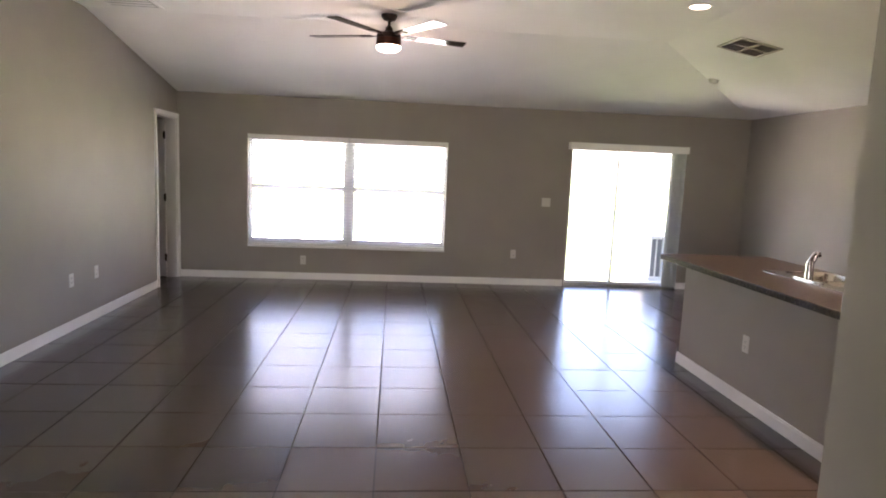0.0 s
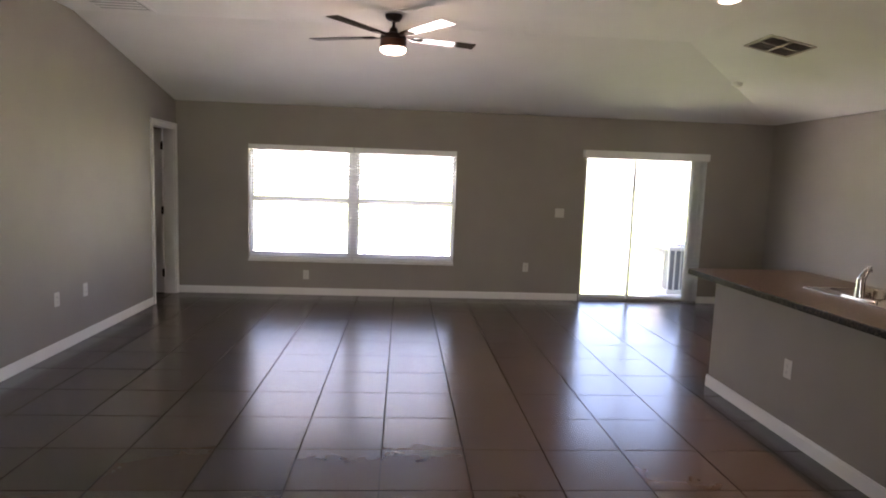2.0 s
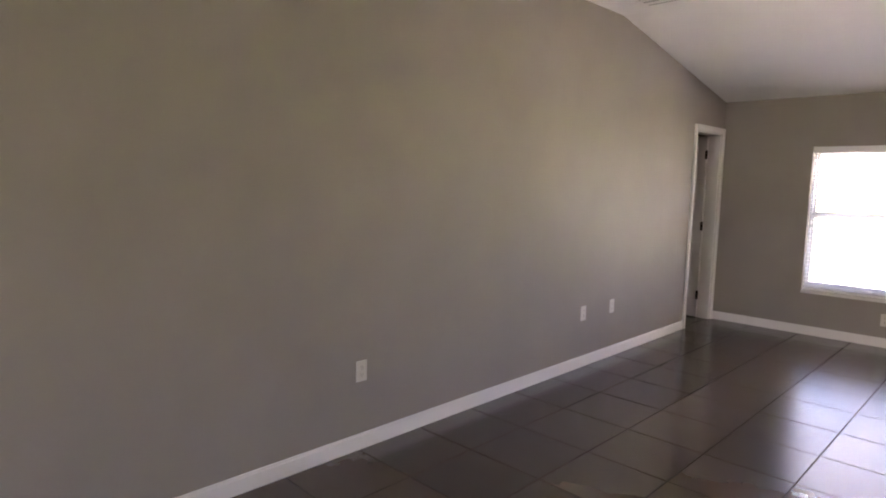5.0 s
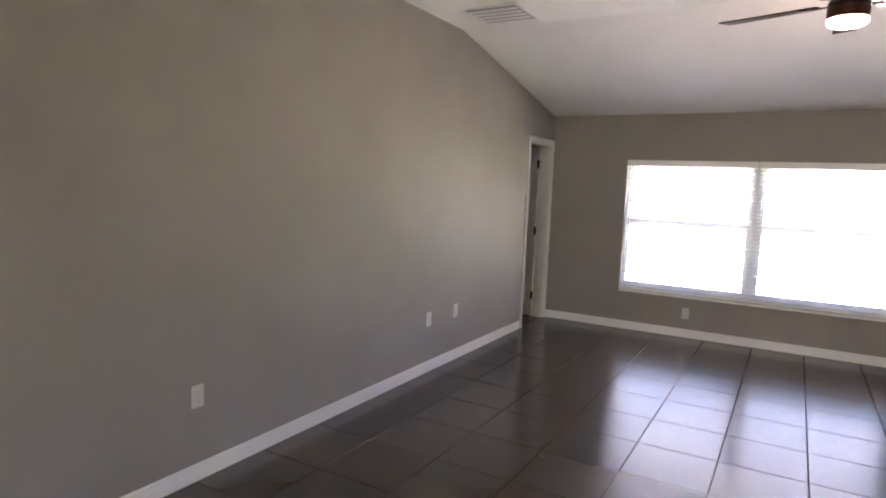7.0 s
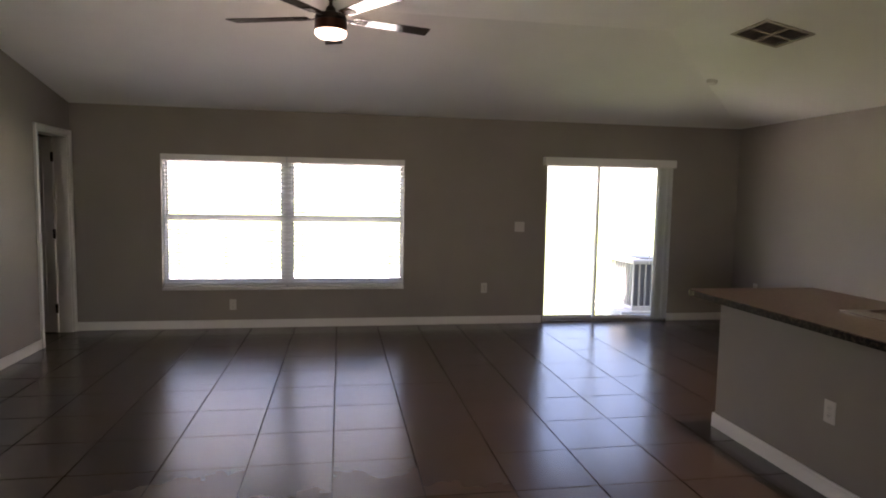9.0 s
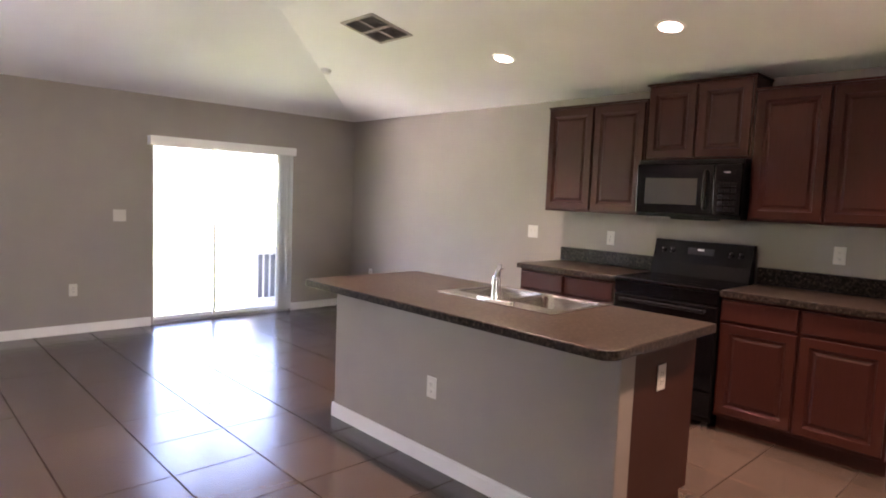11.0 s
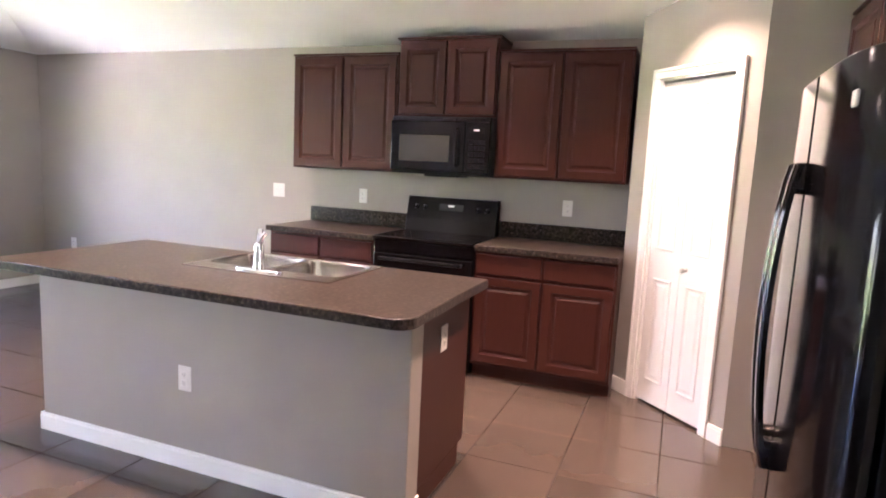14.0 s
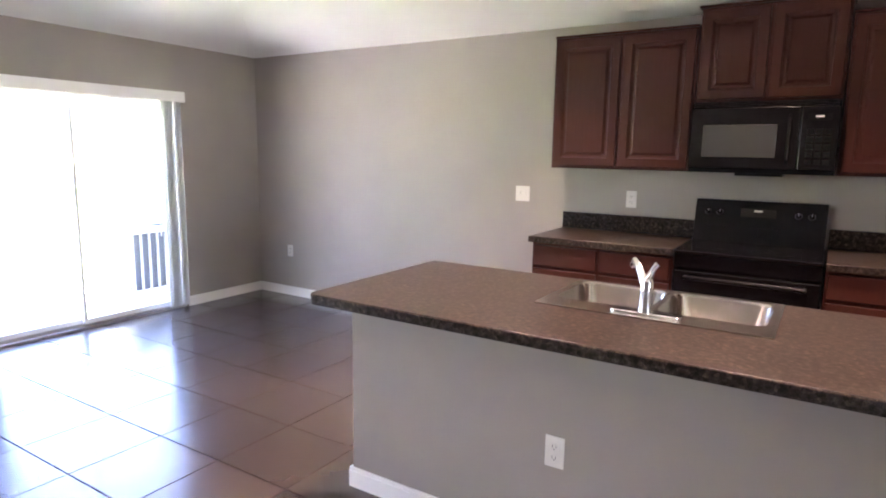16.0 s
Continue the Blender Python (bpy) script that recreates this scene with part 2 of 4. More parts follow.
def mesh_of(name, bm, mat, smooth=False):
    me = bpy.data.meshes.new(name)
    bm.to_mesh(me)
    bm.free()
    me.materials.append(mat)
    if smooth:
        for p in me.polygons:
            p.use_smooth = True
        me.set_sharp_from_angle(angle=radians(35))
    return me


def part(name, bm, mat, parent=None, label="", smooth=False):
    ob = new(name, mesh_of(name, bm, mat, smooth))
    ob.parent = parent
    if label:
        tagged(ob, label)
    return ob


def thing(name, label, category, m=None, group=""):
    ob = new(name)
    ob.empty_display_size = 0.1
    if m is not None:
        ob.matrix_basis = m
    return tagged(ob, label, category, group)


def structure(name, bm, mat, label, category):
    return tagged(part(name, bm, mat), label, category, kind="structure")


def extrude(outline, z0, z1, bevel=0.0, seg=2):
    """A slab with the given outline (x, y)."""
    bm = bmesh.new()
    lo = [bm.verts.new((x, y, z0)) for x, y in outline]
    hi = [bm.verts.new((x, y, z1)) for x, y in outline]
    n = len(outline)
    bm.faces.new(list(reversed(lo)))
    top = bm.faces.new(hi)
    for k in range(n):
        bm.faces.new((lo[k], lo[(k + 1) % n], hi[(k + 1) % n], hi[k]))
    bmesh.ops.recalc_face_normals(bm, faces=bm.faces)
    if bevel:
        bmesh.ops.bevel(bm, geom=list(top.edges), offset=bevel, segments=seg, affect='EDGES', profile=0.5)
    return bm


# ---- the shell ----
T = 0.14
ZTOP = 2.98
WX0, WX1, WZ0, WZ1 = -1.84, 0.755, 0.445, 1.885      # far window opening
SX0, SX1, SZ1 = 2.425, 4.0, 1.905                   # sliding door opening
DY0, DY1, DZ = 8.86, 9.505, 2.03                      # side door opening
NX0, NX1, NY = 1.03, 1.735, 2.665                    # chase wall beside the fridge
YS = 2.17                                             # kitchen south wall face
PA, PB = Vector((4.58, 3.60)), Vector((3.93, 2.95))   # pantry's slanted wall

structure("wall_north", boxes((XL - T, WX0, YF, YF + T, 0, ZTOP), (WX0, WX1, YF, YF + T, 0, WZ0), (WX0, WX1, YF, YF + T, WZ1, ZTOP),
                              (WX1, SX0, YF, YF + T, 0, ZTOP), (SX0, SX1, YF, YF + T, SZ1, ZTOP), (SX1, XR + T, YF, YF + T, 0, ZTOP)),
          WALL, "greige painted wall with a wide window and a sliding door", "wall")
EW0, EW1, EZ0, EZ1 = -2.65, -0.95, 0.7, 2.0               # opening of the added, unseen window
structure("wall_west", boxes((XL - T, XL, YB, DY0, 0, ZTOP), (XL - T, XL, DY0, DY1, DZ, ZTOP), (XL - T, XL, DY1, YF, 0, ZTOP)),
          WALL, "long plain greige wall with a doorway near its end", "wall")
structure("wall_east", boxes((XR, XR + T, YB, YF, 0, ZTOP)), WALL, "greige painted wall behind the kitchen cabinets", "wall")
structure("wall_south", boxes((XL - T, EW0, YB - T, YB, 0, ZTOP), (EW0, EW1, YB - T, YB, 0, EZ0), (EW0, EW1, YB - T, YB, EZ1, ZTOP), (EW1, XR + T, YB - T, YB, 0, ZTOP)), WALL, "greige wall at the entry end with an opening for the added window", "wall")
structure("wall_stub", boxes((NX0, NX0 + 0.12, YB, 2.05, 0, ZTOP), (NX0, NX1, 2.05, NY, 0, ZTOP)), WALL, "greige wall end beside the refrigerator", "wall")
# partition out of view, added to shade the wall stub from behind
structure("unseen_light_block_wall", boxes((0.56, 0.66, YB, 1.88, 0, ZTOP)), WALL, "unseen plain greige wall added to block the fill lamp", "wall")
structure("wall_kitchen", boxes((NX1, PB.x, YS - 0.12, YS, 0, ZTOP)), WALL, "greige wall behind the refrigerator", "wall")

# corner pantry: slanted wall with its door opening, and its two returns
dv = (PB - PA)
PLEN = dv.length
pm = Matrix.Translation((PA.x, PA.y, 0)) @ Matrix.Rotation(math.atan2(dv.y, dv.x), 4, 'Z')   # local x along the wall
PO0, PO1, PZ = 0.205, 0.761, 2.03
bmw = boxes((0, PO0, 0.0, 0.115, 0, ZTOP), (PO0, PO1, 0.0, 0.115, PZ, ZTOP), (PO1, PLEN, 0.0, 0.115, 0, ZTOP))
bmesh.ops.transform(bmw, matrix=pm, verts=bmw.verts)
structure("wall_pantry", bmw, WALL, "slanted greige wall of the corner pantry", "wall")
structure("wall_pantry_return", boxes((PA.x, XR, PA.y - 0.115, PA.y, 0, ZTOP)), WALL, "short greige return wall beside the base cabinets", "wall")
structure("wall_pantry_side", boxes((PB.x, PB.x + 0.115, YS - 0.12, PB.y, 0, ZTOP)), WALL, "greige side wall of the pantry", "wall")


def ceiling_sheet():
    e = 0.03
    x0, x1, y0, y1 = XL - e, XR + e, YB - e, YF + e
    xc, yc, zw = XR - RUN, YF - RUN, ZW - e * SLOPE
    bm = bmesh.new()
    P = [(x0, y0, ZC), (xc, y0, ZC), (xc, yc, ZC), (x0, yc, ZC), (x1, y0, zw), (x1, y1, zw), (x0, y1, zw)]
    lo = [bm.verts.new(p) for p in P]
    hi = [bm.verts.new((p[0], p[1], p[2] + 0.05)) for p in P]
    for f in ((0, 1, 2, 3), (1, 4, 5, 2), (3, 2, 5, 6)):
        bm.faces.new([lo[i] for i in reversed(f)])
        bm.faces.new([hi[i] for i in f])
    rim = (0, 1, 4, 5, 6, 3)
    for a, b in zip(rim, rim[1:] + rim[:1]):
        bm.faces.new((lo[a], lo[b], hi[b], hi[a]))
    bmesh.ops.recalc_face_normals(bm, faces=bm.faces)
    return bm


tagged(part("ceiling", ceiling_sheet(), CEIL), "white textured ceiling, flat with two sloping sides", "ceiling", kind="structure")
# slab out of view, added to keep sun and sky off the ceiling
structure("roof", boxes((-5.2, XR + 0.7, YB - 0.8, YF + 0.55, 3.0, 3.14)), SHINGLE, "unseen grey shingled roof slab with shallow eaves, added to block light", "roof")


def ceil_z(x, y):
    return min(ZC, ZW + SLOPE * (YF - y), ZW + SLOPE * (XR - x))


# room beyond the side door
structure("wall_side_room", boxes((-5.0, -4.9, 7.4, YF + T, 0, ZTOP), (-4.9, XL - T, 7.4, 7.5, 0, ZTOP), (-4.9, XL - T, YF, YF + T, 0, ZTOP)),
          WALL, "dim greige walls of the side room", "wall")
structure("ceiling_side_room", boxes((-4.9, XL - T, 7.5, YF, 2.44, 2.5)), CEIL, "white ceiling of the side room", "ceiling")

# ---- floor: setting bed and ceramic tiles ----
floor = structure("floor", boxes((-5.0, XR + T, YB - T, YF + T, -0.12, -0.0035)), GROUT, "brown-grey square ceramic floor tiles with dark grout", "floor")


def baseboard(name, runs):
    bm = bmesh.new()
    for x0, x1, y0, y1 in runs:
        box(bm, x0, x1, y0, y1, 0.0, 0.078, bevel=0.002, seg=1)
        ix, iy = (0.003, 0) if x1 - x0 < y1 - y0 else (0, 0.003)
        box(bm, x0 + ix, x1 - ix, y0 + iy, y1 - iy, 0.075, 0.092, bevel=0.003)
    return structure(name, bm, TRIM, "white painted baseboard", "baseboard")


B = 0.014
baseboard("baseboard_north", [(XL, SX0 - 0.02, YF - B, YF), (SX1 + 0.02, XR, YF - B, YF)])
baseboard("baseboard_west", [(XL, XL + B, YB, DY0 - 0.065)])
baseboard("baseboard_east", [(XR - B, XR, 6.27, YF - B)])
baseboard("baseboard_stub", [(NX0 - B, NX0, YB, NY + B), (NX0, NX1, NY, NY + B)])
bmb = boxes((0.0, PO0 - 0.06, -B, 0.0, 0, 0.078), (PO1 + 0.06, PLEN, -B, 0, 0, 0.078), (0.0, PO0 - 0.06, -B + 0.003, 0.0, 0.075, 0.092), (PO1 + 0.06, PLEN, -B + 0.003, 0, 0.075, 0.092))
bmesh.ops.transform(bmb, matrix=pm, verts=bmb.verts)
structure("baseboard_pantry", bmb, TRIM, "white painted baseboard", "baseboard")


def casing(name, w0, w1, top, face, m):
    """Door casing round an opening in local x, standing on the face y = 0 towards -y."""
    c = 0.058
    bm = bmesh.new()
    for d in ((w0 - c, w0, -0.016, 0, 0, top), (w1, w1 + c, -0.016, 0, 0, top), (w0 - c, w1 + c, -0.016, 0, top, top + c)):
        box(bm, *d, bevel=0.004)
    for d in ((w0 - c, w0 - c + 0.018, -0.022, -0.01, 0, top + c - 0.018), (w1 + c - 0.018, w1 + c, -0.022, -0.01, 0, top + c - 0.018), (w0 - c, w1 + c, -0.022, -0.01, top + c - 0.018, top + c)):
        box(bm, *d, bevel=0.003)
    # jamb lining
    for d in ((w0 - 0.001, w0 + 0.014, 0, face, 0, top), (w1 - 0.014, w1 + 0.001, 0, face, 0, top), (w0 + 0.014, w1 - 0.014, 0, face, top - 0.014, top)):
        box(bm, *d, bevel=0.001, seg=1)
    bmesh.ops.transform(bm, matrix=m, verts=bm.verts)
    return structure(name, bm, TRIM, "white painted door casing", "trim")


west = Matrix.Translation((XL, 0, 0)) @ Matrix.Rotation(radians(90), 4, 'Z')    # local x -> +y, local -y -> +x
casing("trim_west_door", DY0, DY1, DZ, T, west)
casing("trim_pantry_door", PO0, PO1, PZ, 0.115, pm)


def rect_loft(x0, x1, z0, z1, rings, first=False, last=True):
    """One skin through rectangles: each ring is an inset and a y."""
    bm = bmesh.new()
    loops = [[bm.verts.new((x, y, z)) for x, z in ((x0 + i, z0 + i), (x1 - i, z0 + i), (x1 - i, z1 - i), (x0 + i, z1 - i))] for i, y in rings]
    for a, b in zip(loops, loops[1:]):
        for k in range(4):
            bm.faces.new((a[k], a[(k + 1) % 4], b[(k + 1) % 4], b[k]))
    if first:
        bm.faces.new(loops[0])
    if last:
        bm.faces.new(loops[-1])
    bmesh.ops.recalc_face_normals(bm, faces=bm.faces)
    return bm


def panel_door_leaf(parent, m, w, h, t, panels, side):
    """A moulded door leaf with raised panels; local x across, y through, z up."""
    bm = boxes((0, w, -t / 2, t / 2, 0, h), bevel=0.002, seg=1)
    bmesh.ops.transform(bm, matrix=m, verts=bm.verts)
    leaf = part("door_leaf", bm, DOORW, parent)
    y = side * t / 2
    for x0, x1, z0, z1 in panels:
        bm = rect_loft(x0, x1, z0, z1, [(0, y - side * 0.001), (0.004, y + side * 0.006), (0.012, y + side * 0.0065), (0.020, y + side * 0.0008), (0.032, y + side * 0.0008), (0.046, y + side * 0.005)])
        bmesh.ops.transform(bm, matrix=m, verts=bm.verts)
        part("panel", bm, DOORW, leaf)
    return leaf


# side door, open into the side room
door = tagged(new("door_west"), "white panelled interior door standing open into the dark side room", "door", kind="structure")
door.matrix_basis = Matrix.Translation((XL - 0.125, DY1 - 0.03, 0.012)) @ Matrix.Rotation(radians(180 - 2), 4, 'Z')
DW = DY1 - DY0 - 0.03
panel_door_leaf(door, Matrix.Identity(4), DW, DZ - 0.03, 0.035, [(0.09, DW / 2 - 0.03, 1.05, 1.9), (DW / 2 + 0.03, DW - 0.09, 1.05, 1.9), (0.09, DW / 2 - 0.03, 0.2, 0.92), (DW / 2 + 0.03, DW - 0.09, 0.2, 0.92)], 1)
for z in (0.25, 1.02, 1.80):
    bm = boxes((-0.012, 0.016, 0.0175, 0.0235, z - 0.045, z + 0.045), bevel=0.002)
    tube(bm, -0.006, 0.026, z - 0.05, z + 0.05, 0.007, n=12)
    part("hinge", bm, BRONZE, door, "dark bronze hinge")
bm = lathe([(0.03, 0), (0.03, 0.006), (0.012, 0.012), (0.012, 0.04), (0.027, 0.05), (0.027, 0.068), (0.015, 0.076)], 20)
bmesh.ops.transform(bm, matrix=Matrix.Translation((DW - 0.06, 0.0175, 0.95)) @ Matrix.Rotation(radians(-90), 4, 'X'), verts=bm.verts)
part("door_knob", bm, NICKEL, door, smooth=True)

# unseen window behind the camera, added to house the fill lamp
ew = tagged(new("unseen_window"), "unseen white framed window added around the fill lamp", "window", kind="structure")
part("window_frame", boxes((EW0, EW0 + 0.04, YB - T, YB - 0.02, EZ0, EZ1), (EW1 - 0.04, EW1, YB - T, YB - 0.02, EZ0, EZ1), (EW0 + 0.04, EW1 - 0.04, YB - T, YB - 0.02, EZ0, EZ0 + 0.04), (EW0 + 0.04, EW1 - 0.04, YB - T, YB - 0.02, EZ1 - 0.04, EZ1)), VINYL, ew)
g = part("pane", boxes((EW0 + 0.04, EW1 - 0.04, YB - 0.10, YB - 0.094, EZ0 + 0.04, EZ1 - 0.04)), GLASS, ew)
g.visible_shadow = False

# ---- wide window with two blinds ----
win = tagged(new("window_1"), "wide white twin single-hung window, blown out by daylight", "window", kind="structure")
win.matrix_basis = Matrix.Translation((0, YF, 0))
XM = (WX0 + WX1) / 2
fo, fi = 0.075, 0.125
part("window_frame", boxes((WX0, WX0 + 0.02, fo, fi, WZ0, WZ1), (WX1 - 0.02, WX1, fo, fi, WZ0, WZ1), (WX0 + 0.02, WX1 - 0.02, fo, fi, WZ0, WZ0 + 0.03),
                           (WX0 + 0.02, WX1 - 0.02, fo, fi, WZ1 - 0.02, WZ1), (XM - 0.05, XM + 0.05, fo - 0.01, fi, WZ0 + 0.03, WZ1 - 0.02), bevel=0.003), FRAMEG, win)
ZM = 1.205
for x0, x1 in ((WX0 + 0.02, XM - 0.05), (XM + 0.05, WX1 - 0.02)):
    for z0, z1, y in ((WZ0 + 0.03, ZM + 0.03, 0.085), (ZM - 0.03, WZ1 - 0.02, 0.108)):
        s = part("sash", boxes((x0, x0 + 0.022, y, y + 0.022, z0, z1), (x1 - 0.022, x1, y, y + 0.022, z0, z1), (x0 + 0.022, x1 - 0.022, y, y + 0.022, z0, z0 + 0.058), (x0 + 0.022, x1 - 0.022, y, y + 0.022, z1 - 0.058, z1), bevel=0.002, seg=1), FRAMEG, win)
        g = part("pane", boxes((x0 + 0.018, x1 - 0.018, y + 0.009, y + 0.013, z0 + 0.026, z1 - 0.026)), GLASS, s)
        g.visible_shadow = False
part("window_sill", boxes((WX0 - 0.0, WX1 + 0.0, -0.018, fo, WZ0 - 0.022, WZ0 + 0.004), bevel=0.004), TRIM, win, "white marble-look sill")

for i, (x0, x1) in enumerate(((WX0 + 0.006, XM - 0.012), (XM + 0.012, WX1 - 0.006))):
    bl = thing("window_blind", "white horizontal slat blind, fully lowered with open slats", "blind", Matrix.Translation((0, YF + 0.035, 0)), "window blinds")
    part("headrail", boxes((x0, x1, -0.03, 0.03, WZ1 - 0.05, WZ1 - 0.002), bevel=0.004), BLIND, bl)
    part("valance", boxes((x0 - 0.004, x1 + 0.004, -0.042, -0.033, WZ1 - 0.062, WZ1 - 0.002), bevel=0.003), BLIND, bl)
    part("bottom_rail", boxes((x0, x1, -0.025, 0.025, WZ0 + 0.01, WZ0 + 0.032), bevel=0.006), BLIND, bl)
    bm = bmesh.new()
    n = 6
    tilt = radians(-8)
    for k in range(n):
        u0, u1 = -0.024 + 0.048 * k / n, -0.024 + 0.048 * (k + 1) / n
        za, zb = 0.003 - 6 * u0 * u0, 0.003 - 6 * u1 * u1
        v = [bm.verts.new((x, u * math.cos(tilt), z + u * math.sin(tilt) + dz)) for dz in (0, 0.0026) for x, u, z in ((x0, u0, za), (x1, u0, za), (x1, u1, zb), (x0, u1, zb))]
        bm.faces.new(v[:4][::-1])
        bm.faces.new(v[4:])
        bm.faces.new((v[0], v[3], v[7], v[4]))
        bm.faces.new((v[1], v[5], v[6], v[2]))
        if k == 0:
            bm.faces.new((v[0], v[4], v[5], v[1]))
        if k == n - 1:
            bm.faces.new((v[3], v[2], v[6], v[7]))
    slat_mesh = mesh_of("slat", bm, BLIND)
    count = 33
    for k in range(count):
        o = new("slat", slat_mesh)
        o.parent = bl
        o.location = (0, random.uniform(-0.0015, 0.0015), WZ0 + 0.055 + (WZ1 - 0.075 - WZ0 - 0.055) * k / (count - 1))
    for u in (0.12, 0.5, 0.88):
        xx = x0 + (x1 - x0) * u
        for yy in (-0.026, 0.026):
            part("ladder_cord", boxes((xx - 0.0012, xx + 0.0012, yy - 0.0012, yy + 0.0012, WZ0 + 0.03, WZ1 - 0.05)), BLIND, bl)
    xx = x0 + 0.06
    part("tilt_wand", tube(bmesh.new(), xx, -0.048, WZ0 + 0.75, WZ1 - 0.06, 0.004, n=8), BLIND, bl)

# ---- sliding glass door with vertical blind ----
sl = tagged(new("door_slider"), "white framed sliding glass patio door, blown out by daylight", "door", kind="structure")
sl.matrix_basis = Matrix.Translation((0, YF, 0))
part("door_frame", boxes((SX0, SX0 + 0.016, 0.03, 0.135, 0, SZ1), (SX1 - 0.016, SX1, 0.03, 0.135, 0, SZ1), (SX0 + 0.016, SX1 - 0.016, 0.03, 0.135, SZ1 - 0.016, SZ1), bevel=0.003), VINYL, sl)
part("sill_track", boxes((SX0, SX1, 0.0, 0.16, 0.0, 0.018), (SX0, SX1, 0.05, 0.06, 0.018, 0.032), (SX0, SX1, 0.095, 0.105, 0.018, 0.032)), NICKEL, sl)
SM = (SX0 + SX1) / 2
for x0, x1, y in ((SX0 + 0.016, SM - 0.10, 0.085), (SM - 0.128, SX1 - 0.016, 0.045)):
    p = part("sliding_panel", boxes((x0, x0 + 0.028, y, y + 0.03, 0.03, SZ1 - 0.016), (x1 - 0.028, x1, y, y + 0.03, 0.03, SZ1 - 0.016), (x0 + 0.028, x1 - 0.028, y, y + 0.03, 0.03, 0.07), (x0 + 0.028, x1 - 0.028, y, y + 0.03, SZ1 - 0.04, SZ1 - 0.016), bevel=0.003), VINYL, sl)
    g = part("pane", boxes((x0 + 0.024, x1 - 0.024, y + 0.012, y + 0.017, 0.066, SZ1 - 0.036)), GLASS, p)
    g.visible_shadow = False

vb = thing("vertical_blind", "white vertical vane blind drawn aside over the patio door", "blind", Matrix.Translation((0, YF, 0)))
part("valance", boxes((SX0 - 0.05, SX1 + 0.012, -0.105, -0.095, SZ1 - 0.035, SZ1 + 0.055), (SX0 - 0.05, SX0 - 0.041, -0.095, 0, SZ1 - 0.035, SZ1 + 0.055), (SX1 + 0.003, SX1 + 0.012, -0.095, 0, SZ1 - 0.035, SZ1 + 0.055), bevel=0.002, seg=1), BLIND, vb)
part("headrail", boxes((SX0 - 0.035, SX1, -0.075, -0.03, SZ1 - 0.01, SZ1 + 0.035), bevel=0.003), BLIND, vb)
vane_mesh = mesh_of("vane", boxes((-0.0012, 0.0012, -0.043, 0.043, 0.035, SZ1 - 0.012)), VANE)
for k in range(10):
    o = new("vane", vane_mesh)
    o.parent = vb
    o.matrix_basis = Matrix.Translation((3.80 + 0.0195 * k, -0.052, 0)) @ Matrix.Rotation(radians(-44 + random.uniform(-16, 16)), 4, 'Z')
part("wand", tube(bmesh.new(), 3.74, -0.06, 0.7, SZ1 - 0.02, 0.005, n=8), BLIND, vb)

# ---- kitchen ----
def cabinet_door(w, h, parent, m):
    """Raised-panel door; local x across, -y out, z up."""
    s = 0.056
    bm = rect_loft(0, w, 0, h, [(0.0, 0.0), (0.0, -0.0155), (0.0015, -0.018), (0.004, -0.019), (s - 0.004, -0.019), (s - 0.001, -0.0175), (s, -0.015), (s + 0.003, -0.006)], True, False)
    bmesh.ops.transform(bm, matrix=m, verts=bm.verts)
    d = part("door", bm, CHERRY, parent)
    bm = rect_loft(s, w - s, s, h - s, [(0.0005, -0.0145), (0.006, -0.0135), (0.009, -0.0095), (0.022, -0.0085), (0.036, -0.016), (0.040, -0.0165)])
    bmesh.ops.transform(bm, matrix=m, verts=bm.verts)
    part("panel", bm, CHERRY, d)
    return d


def drawer_front(w, h, parent, m):
    bm = boxes((0, w, -0.019, 0, 0, h), bevel=0.005, seg=3)
    bmesh.ops.transform(bm, matrix=m, verts=bm.verts)
    return part("drawer_front", bm, CHERRY, parent)


def facing_west(x, y1, z):
    """Local x runs towards -y, local -y looks to -x."""
    return Matrix.Translation((x, y1, z)) @ Matrix.Rotation(radians(-90), 4, 'Z')


UX, UZ0, UZ1 = 4.615, 1.378, 2.245


def wall_cabinet(y0, y1, z0, z1, label, crown=0.0):
    c = thing("wall_cabinet", label, "cabinet", group="kitchen wall cabinets")
    bm = boxes((UX, XR, y0 + 0.001, y1 - 0.001, z0, z1), bevel=0.002, seg=1)
    part("body", bm, CHERRY, c)
    ov = 0.012 if crown else 0.006
    part("top_moulding", boxes((UX - ov - 0.012, XR, y0 - (ov if crown else -0.001), y1 + (ov if crown else -0.001), z1, z1 + 0.014), bevel=0.004), CHERRY, c)
    w = (y1 - y0 - 0.05) / 2
    for k in range(2):
        cabinet_door(w, z1 - z0 - 0.035, c, facing_west(UX, y1 - 0.015 - k * (w + 0.02), z0 + 0.018))
    return c


wall_cabinet(5.315, 6.235, UZ0, UZ1, "cherry-stained two-door wall cabinet with raised panels")
wall_cabinet(4.545, 5.311, 1.795, 2.345, "short cherry-stained wall cabinet above the microwave", crown=1.0)
wall_cabinet(3.632, 4.541, UZ0, UZ1, "cherry-stained two-door wall cabinet beside the pantry")

BX = 4.305


